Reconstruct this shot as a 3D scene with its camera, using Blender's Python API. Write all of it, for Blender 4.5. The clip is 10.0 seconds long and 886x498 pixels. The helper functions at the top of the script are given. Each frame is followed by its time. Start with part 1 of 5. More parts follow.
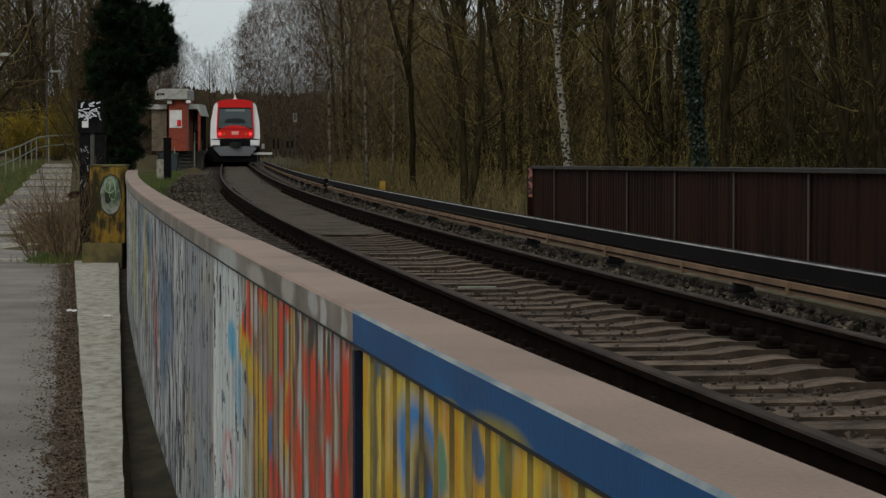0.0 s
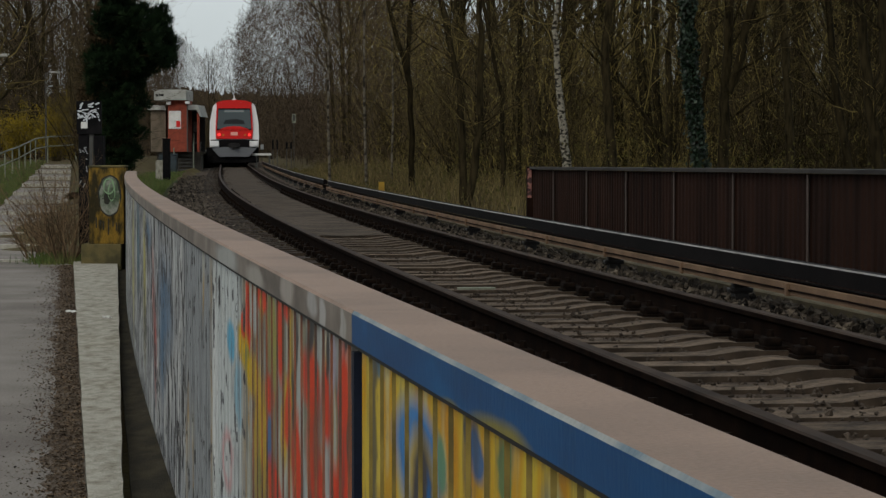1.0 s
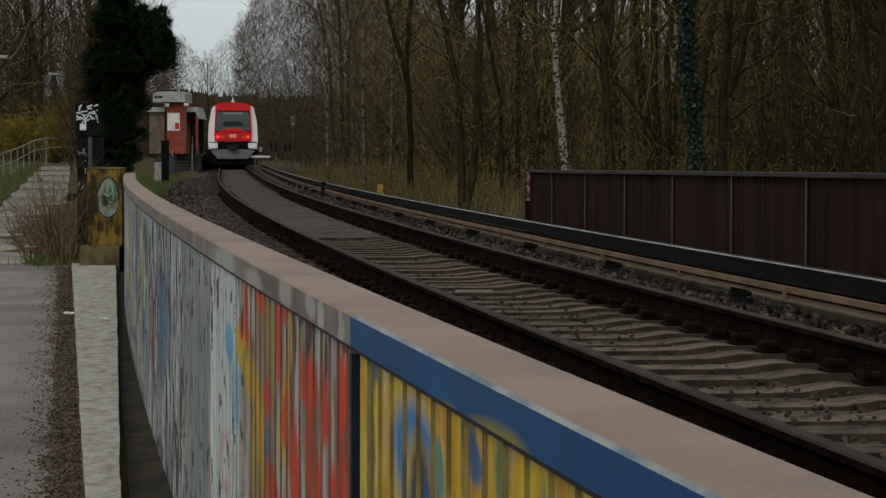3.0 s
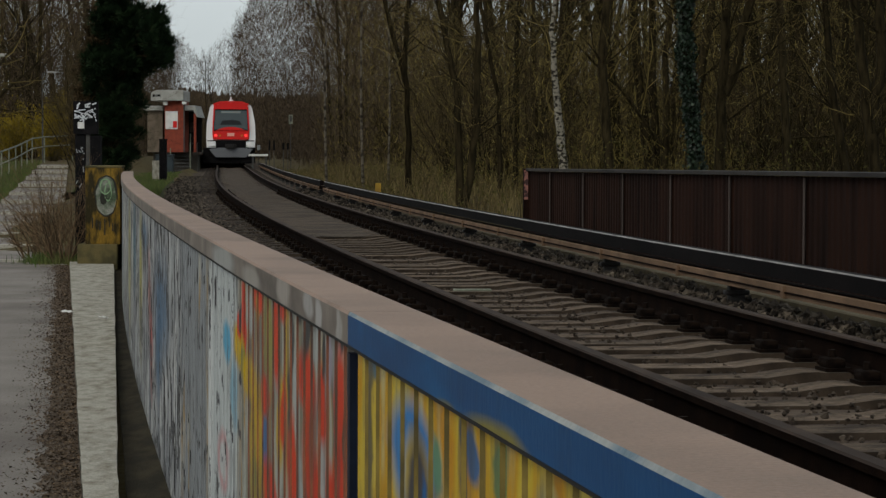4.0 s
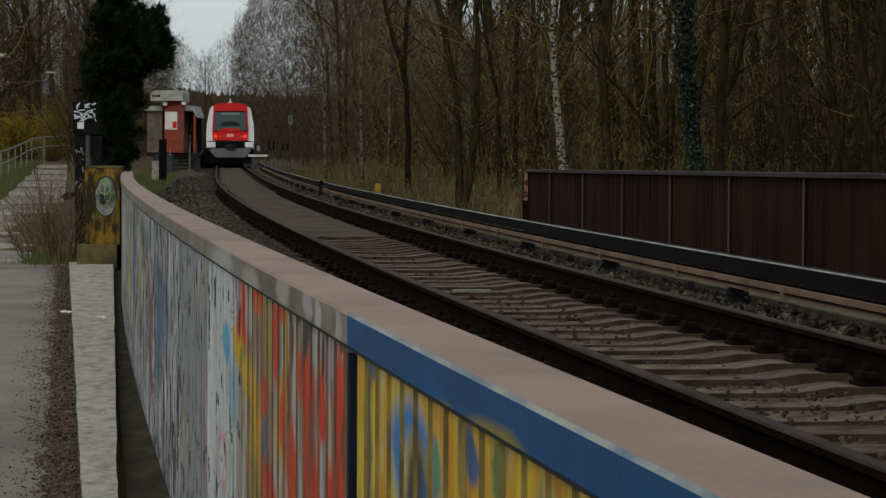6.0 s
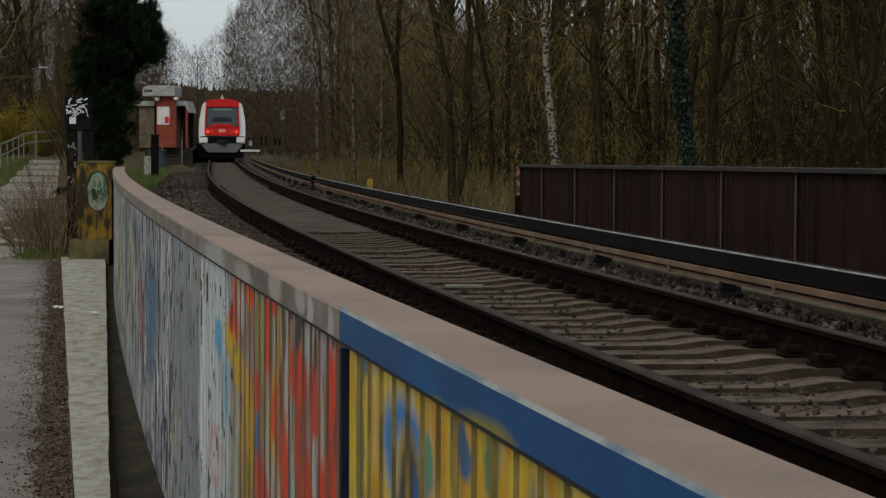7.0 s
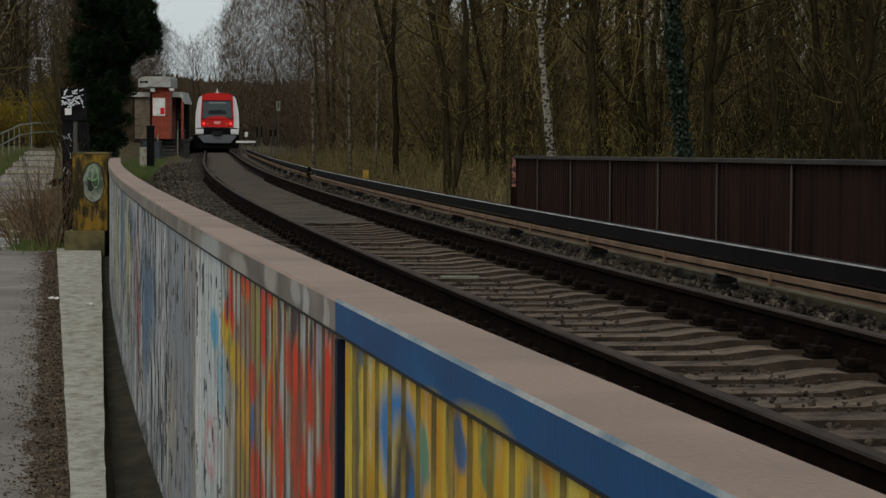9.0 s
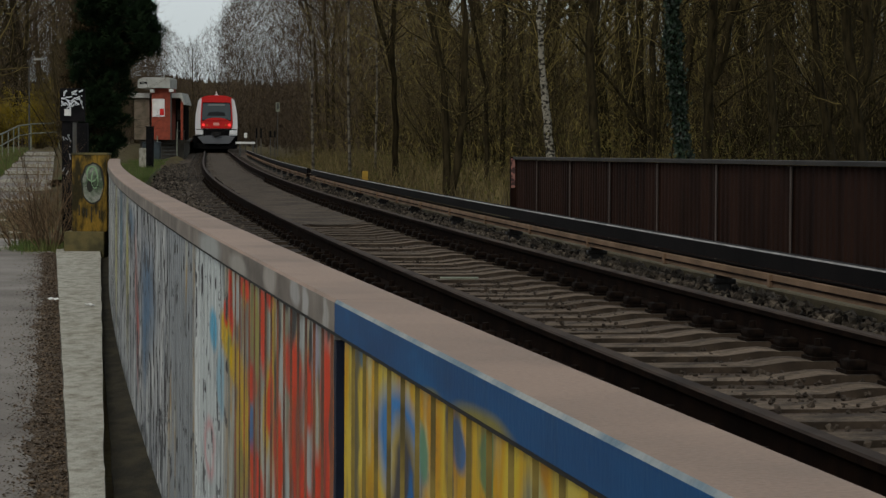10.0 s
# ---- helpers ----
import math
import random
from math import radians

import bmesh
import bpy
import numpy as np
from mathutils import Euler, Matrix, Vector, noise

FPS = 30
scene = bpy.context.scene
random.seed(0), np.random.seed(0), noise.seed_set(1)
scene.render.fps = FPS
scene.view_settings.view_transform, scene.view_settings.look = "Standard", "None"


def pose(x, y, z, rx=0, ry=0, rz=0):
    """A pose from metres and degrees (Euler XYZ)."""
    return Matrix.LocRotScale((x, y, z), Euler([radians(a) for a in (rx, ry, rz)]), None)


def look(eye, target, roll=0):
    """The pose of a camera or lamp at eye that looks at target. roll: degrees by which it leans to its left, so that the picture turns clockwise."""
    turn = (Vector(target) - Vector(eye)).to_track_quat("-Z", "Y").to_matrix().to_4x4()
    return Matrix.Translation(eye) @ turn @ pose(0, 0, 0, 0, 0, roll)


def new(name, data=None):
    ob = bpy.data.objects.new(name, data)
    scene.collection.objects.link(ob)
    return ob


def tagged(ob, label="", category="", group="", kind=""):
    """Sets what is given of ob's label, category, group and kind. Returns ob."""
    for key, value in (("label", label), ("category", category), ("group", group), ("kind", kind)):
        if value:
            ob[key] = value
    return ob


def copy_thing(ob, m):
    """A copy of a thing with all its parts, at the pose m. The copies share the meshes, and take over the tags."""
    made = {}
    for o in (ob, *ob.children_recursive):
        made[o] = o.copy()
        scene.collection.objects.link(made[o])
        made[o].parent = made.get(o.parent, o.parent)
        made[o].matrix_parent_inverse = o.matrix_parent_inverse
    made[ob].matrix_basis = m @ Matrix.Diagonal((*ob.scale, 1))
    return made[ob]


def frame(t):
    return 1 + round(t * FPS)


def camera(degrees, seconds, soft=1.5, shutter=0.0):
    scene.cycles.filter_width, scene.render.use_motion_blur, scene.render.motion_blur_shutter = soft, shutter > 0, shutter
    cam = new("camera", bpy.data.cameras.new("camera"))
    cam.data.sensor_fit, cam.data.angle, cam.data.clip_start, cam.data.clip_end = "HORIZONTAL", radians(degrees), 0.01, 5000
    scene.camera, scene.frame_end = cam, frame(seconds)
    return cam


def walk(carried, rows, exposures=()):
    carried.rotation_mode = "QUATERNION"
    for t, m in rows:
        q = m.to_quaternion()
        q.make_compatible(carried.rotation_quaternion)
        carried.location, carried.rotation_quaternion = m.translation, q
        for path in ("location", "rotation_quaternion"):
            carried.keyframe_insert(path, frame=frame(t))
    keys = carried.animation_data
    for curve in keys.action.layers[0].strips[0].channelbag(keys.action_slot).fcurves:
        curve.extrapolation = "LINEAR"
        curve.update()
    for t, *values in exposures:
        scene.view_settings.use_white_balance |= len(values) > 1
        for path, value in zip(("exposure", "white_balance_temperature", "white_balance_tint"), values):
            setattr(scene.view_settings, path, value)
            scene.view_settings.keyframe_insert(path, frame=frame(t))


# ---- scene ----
# World: rail head at z = 0, camera over the origin, y runs away along the view.
EYE = (0.0, 0.0, 0.95)


def aim(right, down, roll):
    """A pose at the standing point, turned by degrees."""
    a, d = radians(right), radians(down)
    way = Vector((math.sin(a) * math.cos(d), math.cos(a) * math.cos(d), -math.sin(d)))
    return look(EYE, Vector(EYE) + way, roll)


cam = camera(20.21, 10.0, soft=1.4)
walk(cam, [
    (0, aim(-0.0000, 2.3483, 0.000)),
    (0.5, aim(0.0198, 2.3079, -0.011)),
    (1, aim(0.0218, 2.3289, 0.004)),
    (1.5, aim(0.0082, 2.3493, 0.029)),
    (2, aim(0.0052, 2.3010, 0.074)),
    (2.5, aim(0.0312, 2.2563, 0.125)),
    (4, aim(0.1059, 2.2959, 0.210)),
    (4.5, aim(0.1190, 2.2782, 0.249)),
    (5, aim(0.0959, 2.2747, 0.266)),
    (5.5, aim(0.0869, 2.2751, 0.271)),
    (7, aim(0.2965, 2.3937, 0.272)),
    (7.5, aim(0.3967, 2.5183, 0.250)),
    (8, aim(0.4395, 2.5769, 0.250)),
    (8.5, aim(0.4203, 2.5982, 0.264)),
    (9, aim(0.3959, 2.5938, 0.291)),
    (9.5, aim(0.3936, 2.5888, 0.339)),
    (10, aim(0.4106, 2.5680, 0.339)),
], exposures=[(0, -0.38), (10, -0.38)])

# ---- world and sun: an overcast day ----
world = bpy.data.worlds.new("overcast_sky")
scene.world = world
world.use_nodes = True
wn, wl = world.node_tree.nodes, world.node_tree.links
sky = wn.new("ShaderNodeTexSky")
sky.sky_type, sky.sun_disc = "NISHITA", False
sky.sun_elevation, sky.sun_rotation = radians(41), radians(214)
sky.dust_density, sky.air_density = 3.0, 1.0
grey = wn.new("ShaderNodeHueSaturation")
grey.inputs["Saturation"].default_value = 0.25
wl.new(sky.outputs[0], grey.inputs["Color"])
wl.new(grey.outputs[0], wn["Background"].inputs["Color"])
wn["Background"].inputs["Strength"].default_value = 0.072
# the cloud cover that veils the sky
cloud, veil = wn.new("ShaderNodeBackground"), wn.new("ShaderNodeAddShader")
cloud.inputs["Color"].default_value, cloud.inputs["Strength"].default_value = (0.86, 0.97, 1.0, 1), 0.62
wl.new(wn["Background"].outputs[0], veil.inputs[0])
wl.new(cloud.outputs[0], veil.inputs[1])
wl.new(veil.outputs[0], wn["World Output"].inputs["Surface"])
sun = new("sun", bpy.data.lights.new("sun", "SUN"))
sun.data.energy, sun.data.angle, sun.data.color = 1.05, radians(40), (1.0, 0.92, 0.75)
sun.matrix_world = look((0, 0, 0), (0.42, 0.62, -0.66))


# ---- materials ----
def material(name, base, second=None, scale=3.0, rough=0.8, bump=0.3, bscale=60.0, metal=0.0, stretch=(1, 1, 1),
             lo=0.4, hi=0.65, fine=0.25, bdist=0.01, vary=0.0, gloss=0.12, island=0.0):
    """Base colour mixed with a second by a coarse noise, speckled by a fine one, with fine relief."""
    m = bpy.data.materials.new(name)
    m.use_nodes = True
    n, l = m.node_tree.nodes, m.node_tree.links
    p = n["Principled BSDF"]
    p.inputs["Roughness"].default_value, p.inputs["Metallic"].default_value = rough, metal
    p.inputs["Specular IOR Level"].default_value = gloss
    tc = n.new("ShaderNodeTexCoord")
    mp = n.new("ShaderNodeMapping")
    mp.inputs["Scale"].default_value = stretch
    l.new(tc.outputs["Object"], mp.inputs["Vector"])
    big = n.new("ShaderNodeTexNoise")
    big.inputs["Scale"].default_value, big.inputs["Detail"].default_value = scale, 5
    l.new(mp.outputs[0], big.inputs["Vector"])
    ramp = n.new("ShaderNodeValToRGB")
    ramp.color_ramp.elements[0].position, ramp.color_ramp.elements[1].position = lo, hi
    ramp.color_ramp.elements[0].color = (*base, 1)
    ramp.color_ramp.elements[1].color = (*(second or [c * 0.6 for c in base]), 1)
    l.new(big.outputs["Fac"], ramp.inputs[0])
    small = n.new("ShaderNodeTexNoise")
    small.inputs["Scale"].default_value, small.inputs["Detail"].default_value = bscale, 4
    l.new(mp.outputs[0], small.inputs["Vector"])
    mix = n.new("ShaderNodeMix")
    mix.data_type, mix.blend_type = "RGBA", "OVERLAY"
    mix.inputs["Factor"].default_value = fine
    l.new(ramp.outputs[0], mix.inputs["A"])
    l.new(small.outputs["Fac"], mix.inputs["B"])
    out = mix.outputs["Result"]
    if vary:
        info, hsv, span = n.new("ShaderNodeObjectInfo"), n.new("ShaderNodeHueSaturation"), n.new("ShaderNodeMapRange")
        span.inputs["To Min"].default_value, span.inputs["To Max"].default_value = 1 - vary, 1 + vary
        l.new(info.outputs["Random"], span.inputs["Value"])
        l.new(span.outputs[0], hsv.inputs["Value"])
        l.new(out, hsv.inputs["Color"])
        out = hsv.outputs[0]
    if island:
        geo, hsv, span = n.new("ShaderNodeNewGeometry"), n.new("ShaderNodeHueSaturation"), n.new("ShaderNodeMapRange")
        span.inputs["To Min"].default_value, span.inputs["To Max"].default_value = 1 - island, 1 + island
        l.new(geo.outputs["Random Per Island"], span.inputs["Value"])
        l.new(span.outputs[0], hsv.inputs["Value"])
        l.new(out, hsv.inputs["Color"])
        out = hsv.outputs[0]
    l.new(out, p.inputs["Base Color"])
    if bump:
        b = n.new("ShaderNodeBump")
        b.inputs["Strength"].default_value, b.inputs["Distance"].default_value = bump, bdist
        l.new(small.outputs["Fac"], b.inputs["Height"])
        l.new(b.outputs[0], p.inputs["Normal"])
    return m


def plain(name, base, rough=0.5, metal=0.0, emit=None, power=0.0, gloss=0.2):
    m = bpy.data.materials.new(name)
    m.use_nodes = True
    p = m.node_tree.nodes["Principled BSDF"]
    p.inputs["Base Color"].default_value = (*base, 1)
    p.inputs["Roughness"].default_value, p.inputs["Metallic"].default_value = rough, metal
    p.inputs["Specular IOR Level"].default_value = gloss
    if emit:
        p.inputs["Emission Color"].default_value = (*emit, 1)
        p.inputs["Emission Strength"].default_value = power
    return m


M_EARTH = material("leaf_litter", (0.052, 0.036, 0.016), (0.068, 0.056, 0.02), 0.6, 0.95, 0.8, 9, bdist=0.05)
M_GRASS = material("grass_blades", (0.058, 0.092, 0.024), (0.10, 0.10, 0.036), 1.5, 0.9, 0, 20, island=0.5)
M_BALLAST = material("ballast", (0.048, 0.0344, 0.0256), (0.088, 0.0656, 0.048), 1.2, 0.95, 0.9, 28, bdist=0.03)
M_FILL = material("trodden_track_fill", (0.072, 0.055, 0.041), (0.040, 0.030, 0.022), 1.6, 0.95, 0.9, 26, bdist=0.03, fine=0.8)
M_SHOULDER = material("dark_shoulder_gravel", (0.06, 0.044, 0.032), (0.032, 0.0232, 0.0168), 1.2, 0.95, 1.0, 22, bdist=0.04, fine=0.7)
M_STONE = material("ballast_stone", (0.028, 0.022, 0.017), (0.080, 0.066, 0.050), 7.0, 0.9, 0.4, 60, lo=0.42, hi=0.72, island=0.9)
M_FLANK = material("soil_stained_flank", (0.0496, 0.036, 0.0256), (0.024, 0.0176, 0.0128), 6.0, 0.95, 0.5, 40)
M_SHOOT = material("shrub_shoot_bark", (0.0528, 0.04, 0.02), (0.0288, 0.0208, 0.0112), 0.6, 0.95, 0, 30, vary=0.5, gloss=0.05, island=0.4)
M_VERGE = material("verge_turf", (0.036, 0.0496, 0.0144), (0.068, 0.0544, 0.028), 0.9, 0.95, 0.8, 14, bdist=0.04)
M_HAZE2 = material("fine_twig_bark", (0.145, 0.113, 0.036), (0.06, 0.047, 0.016), 0.3, 0.95, 0, gloss=0.05, island=0.85)
M_GLINT_BUD = material("dry_bud", (0.22, 0.195, 0.09), (0.11, 0.10, 0.04), 0.5, 0.8, 0, island=0.4)
M_SLEEPER = material("sleeper_concrete", (0.112, 0.082, 0.058), (0.042, 0.030, 0.021), 6.0, 0.9, 1.0, 30, vary=0.3, fine=0.85, lo=0.38, hi=0.68, bdist=0.03)
M_RUST = material("rail_rust", (0.0044, 0.00256, 0.00192), (0.0104, 0.0056, 0.0036), 6.0, 0.9, 0.3, 90, gloss=0.02)
M_HEAD = material("rail_running_surface", (0.042, 0.029, 0.022), (0.020, 0.014, 0.011), 2.0, 0.75, 0.1, 120, gloss=0.05)
M_FAST = material("fastening_iron", (0.0048, 0.0032, 0.00256), (0.012, 0.0076, 0.0052), 20, 0.9, gloss=0.03)
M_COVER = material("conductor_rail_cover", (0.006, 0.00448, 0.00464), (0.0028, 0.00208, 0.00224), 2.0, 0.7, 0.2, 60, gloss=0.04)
M_COVHIGHLIGHT = material("weathered_cover_top", (0.24, 0.22, 0.212), (0.104, 0.0944, 0.0896), 3.0, 0.5, 0.1, 90)
M_DUCT = material("brown_guard_board", (0.16, 0.1, 0.0624), (0.096, 0.06, 0.0368), 2.0, 0.75, 0.3, 60)
M_INSUL = plain("insulator_black", (0.012, 0.011, 0.011), 0.5)
M_CAP = material("weathered_capping", (0.24, 0.1656, 0.1264), (0.176, 0.124, 0.096), 2.2, 0.62, 0.25, 110, fine=0.3)
M_ASPHALT = material("worn_asphalt", (0.129, 0.1135, 0.1015), (0.2107, 0.1909, 0.172), 0.9, 0.9, 0.5, 60, lo=0.35, hi=0.7, fine=0.5)
M_KERB = material("kerb_concrete", (0.344, 0.3268, 0.2795), (0.172, 0.1565, 0.1204), 4.5, 0.9, 0.6, 50, stretch=(2.6, 1.3, 1), fine=0.75, lo=0.42, hi=0.72)
M_DIRT = material("kerbside_dirt", (0.068, 0.048, 0.033), (0.14, 0.112, 0.087), 6.0, 0.95, 0.9, 70, stretch=(2.5, 1, 1), fine=0.6, bdist=0.02)
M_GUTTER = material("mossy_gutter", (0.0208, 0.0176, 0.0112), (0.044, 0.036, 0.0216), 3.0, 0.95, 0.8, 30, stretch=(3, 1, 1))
M_DEBRIS = material("leaf_litter_bits", (0.104, 0.0736, 0.048), (0.048, 0.0336, 0.0224), 9, 0.95, 0, 60, island=0.7)
M_BROWNWALL = material("brown_painted_sheet", (0.0205, 0.0098, 0.0068), (0.0085, 0.0045, 0.0034), 1.3, 0.75, 0.3, 50, stretch=(2, 2, 0.35), gloss=0.03, fine=0.5)
M_BROWNCAP = material("brown_capping", (0.0288, 0.024, 0.0216), (0.012, 0.0096, 0.0088), 2.0, 0.6, 0.2, 60)
M_SEAM = plain("pale_seam", (0.05, 0.037, 0.031), 0.7)
M_PIER = material("ochre_painted_concrete", (0.185, 0.112, 0.018), (0.026, 0.021, 0.010), 4.0, 0.9, 0.5, 40, stretch=(2.2, 2.2, 0.8), lo=0.40, hi=0.60, fine=0.6)
M_PLINTH = material("mossy_concrete", (0.112, 0.092, 0.04), (0.048, 0.044, 0.024), 5.0, 0.95, 0.5, 40)
M_BLACK = material("black_board", (0.0048, 0.0048, 0.0052), (0.0096, 0.0088, 0.0096), 6, 0.8, gloss=0.05)
M_GREYPOST = material("grey_steel", (0.068, 0.068, 0.064), (0.04, 0.04, 0.0376), 6, 0.6)
M_WHITE = material("white_paint", (0.6192, 0.6192, 0.602), (0.516, 0.516, 0.4988), 4, 0.5)
M_BRICK = material("red_hut_cladding", (0.235, 0.052, 0.030), (0.17, 0.040, 0.026), 6, 0.75, 0.3, 30)
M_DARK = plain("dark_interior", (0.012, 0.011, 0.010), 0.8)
M_TRED = plain("train_red", (0.55, 0.012, 0.010), 0.3, gloss=0.3)
M_TWHITE = material("train_white", (0.7396, 0.7396, 0.7396), (0.688, 0.688, 0.688), 1.2, 0.35, 0, gloss=0.3)
M_TGREY = plain("train_grey", (0.12, 0.125, 0.135), 0.5)
M_TBLACK = material("train_underframe", (0.004, 0.004, 0.0048), (0.008, 0.0072, 0.0072), 5, 0.8, gloss=0.05)
M_GLASS = plain("dark_windscreen", (0.055, 0.072, 0.078), 0.12, gloss=0.5)
M_LAMP = plain("tail_light", (0.5, 0.02, 0.02), 0.3, 0, (1.0, 0.05, 0.05), 1.5)
M_BARK = material("bark", (0.0272, 0.0208, 0.0104), (0.0088, 0.0068, 0.0036), 5, 0.95, 0.8, 30, stretch=(2, 2, 0.5), vary=0.5, gloss=0.04)
M_TWIG = material("twig_bark", (0.135, 0.104, 0.038), (0.052, 0.040, 0.016), 0.4, 0.95, 0, 30, vary=0.4, gloss=0.05, island=0.8)
M_BIRCHDIM = material("young_birch_bark", (0.12, 0.104, 0.08), (0.024, 0.02, 0.0144), 4.0, 0.9, 0.3, 30, stretch=(1, 1, 1.5), lo=0.45, hi=0.6)
M_BIRCH = material("birch_bark", (0.216, 0.196, 0.156), (0.0176, 0.0152, 0.0112), 6.0, 0.85, 0.3, 30, stretch=(1.6, 1.6, 2.2), lo=0.46, hi=0.56)
M_IVY = material("ivy_leaf", (0.0064, 0.0144, 0.0072), (0.016, 0.0272, 0.016), 8, 0.45, 0, gloss=0.25, island=0.5)
M_PINE = material("pine_needles", (0.006, 0.0136, 0.0052), (0.0128, 0.0232, 0.0088), 2.5, 0.8, 0, gloss=0.05)
M_LEAF = material("young_leaf", (0.068, 0.0624, 0.0144), (0.044, 0.04, 0.0112), 3, 0.8, 0)
M_FORSY = material("forsythia_bloom", (0.176, 0.124, 0.008), (0.088, 0.068, 0.0112), 1.2, 0.8, 0)
M_DRY = material("dry_stem", (0.12, 0.0944, 0.04), (0.068, 0.0504, 0.024), 0.8, 0.95, 0, island=0.5)
M_HAZE = material("distant_twig_bark", (0.0656, 0.048, 0.032), (0.04, 0.0296, 0.02), 0.2, 0.95, 0, gloss=0.05, island=0.5)
M_FAR = material("far_woods", (0.0496, 0.036, 0.0248), (0.068, 0.0504, 0.0352), 0.12, 1.0, 0, 0.9, stretch=(1, 1, 0.35), fine=0.6, gloss=0.0)


# ---- mesh helpers ----
def part(name, bm, mat, parent=None, label=""):
    """Link a bmesh, or a (vertices, faces) pair, as one mesh object under parent."""
    me = bpy.data.meshes.new(name)
    if isinstance(bm, tuple):
        me.from_pydata([tuple(v) for v in bm[0]], [], bm[1])
    else:
        bmesh.ops.recalc_face_normals(bm, faces=bm.faces)
        bm.to_mesh(me)
        bm.free()
    for m in (mat if isinstance(mat, (list, tuple)) else [mat]):
        me.materials.append(m)
    ob = new(name, me)
    if parent:
        ob.parent = parent
    if label:
        tagged(ob, label)
    return ob


def again(ob, m, parent):
    """A further piece on the same mesh."""
    o = new(ob.name.split(".")[0], ob.data)
    o.parent = parent
    o.matrix_basis = m
    return o


def empty(name, m=None, label="", category="", group="", kind=""):
    ob = new(name)
    ob.empty_display_size = 0.2
    if m is not None:
        ob.matrix_basis = m
    return tagged(ob, label, category, group, kind)


def box(bm, x0, x1, y0, y1, z0, z1, bevel=0.0, mi=0):
    g = bmesh.ops.create_cube(bm, size=1.0)
    for v in g["verts"]:
        v.co = Vector((x0 + (v.co.x + 0.5) * (x1 - x0), y0 + (v.co.y + 0.5) * (y1 - y0), z0 + (v.co.z + 0.5) * (z1 - z0)))
    faces = {f for v in g["verts"] for f in v.link_faces}
    for f in faces:
        f.material_index = mi
    if bevel:
        edges = list({e for f in faces for e in f.edges})
        bmesh.ops.bevel(bm, geom=edges, offset=bevel, segments=2, affect="EDGES", profile=0.6)
    return bm


def boxes(*dims, bevel=0.0):
    bm = bmesh.new()
    for d in dims:
        box(bm, *d, bevel=bevel)
    return bm


def prism(poly, y0, y1, bevel=0.0):
    """A polygon in x and z, drawn out along y."""
    bm = bmesh.new()
    a = [bm.verts.new((x, y0, z)) for x, z in poly]
    b = [bm.verts.new((x, y1, z)) for x, z in poly]
    bm.faces.new(a)
    bm.faces.new(b[::-1])
    for i in range(len(poly)):
        j = (i + 1) % len(poly)
        bm.faces.new((a[i], b[i], b[j], a[j]))
    if bevel:
        bmesh.ops.bevel(bm, geom=list(bm.edges), offset=bevel, segments=2, affect="EDGES")
    return bm


def rod(bm, a, b, r0, r1=None, sides=8):
    a, b = Vector(a), Vector(b)
    d = b - a
    g = bmesh.ops.create_cone(bm, cap_ends=True, segments=sides, radius1=r0, radius2=r0 if r1 is None else r1, depth=d.length)
    m = Matrix.Translation((a + b) / 2) @ d.to_track_quat("Z", "Y").to_matrix().to_4x4()
    bmesh.ops.transform(bm, matrix=m, verts=g["verts"])
    return bm


# ---- the track's line: a long right-hand bend that runs out into a straight ----
STEP = 0.25
LINE_S = np.arange(-30, 420, STEP)
_c = np.clip(LINE_S, -30, 102)
LINE_T = -0.150585 + 0.001231 * _c - 1.2e-5 * _c ** 2 / 2
LINE_X, LINE_Y = np.cumsum(np.sin(LINE_T)) * STEP, np.cumsum(np.cos(LINE_T)) * STEP
_i = int(np.argmin(abs(LINE_S)))
LINE_X, LINE_Y = LINE_X + 2.04458 - LINE_X[_i], LINE_Y + 8.0 - LINE_Y[_i]


def on_line(s, off=0.0, z=0.0):
    """A place s metres along the track, off metres to its right."""
    x, y, t = np.interp(s, LINE_S, LINE_X), np.interp(s, LINE_S, LINE_Y), np.interp(s, LINE_S, LINE_T)
    return Vector((x + off * math.cos(t), y - off * math.sin(t), z))


def line_pose(s, off=0.0, z=0.0):
    t = float(np.interp(s, LINE_S, LINE_T))
    return Matrix.Translation(on_line(s, off, z)) @ Matrix.Rotation(-t, 4, "Z")


def line_coords(x, y):
    """s and off of a place, for arrays."""
    k = np.clip(np.interp(y, LINE_Y, LINE_S), -30, 419)
    for _ in range(3):
        t = np.interp(k, LINE_S, LINE_T)
        k = k + (x - np.interp(k, LINE_S, LINE_X)) * np.sin(t) + (y - np.interp(k, LINE_S, LINE_Y)) * np.cos(t)
    t = np.interp(k, LINE_S, LINE_T)
    return k, (x - np.interp(k, LINE_S, LINE_X)) * np.cos(t) - (y - np.interp(k, LINE_S, LINE_Y)) * np.sin(t)


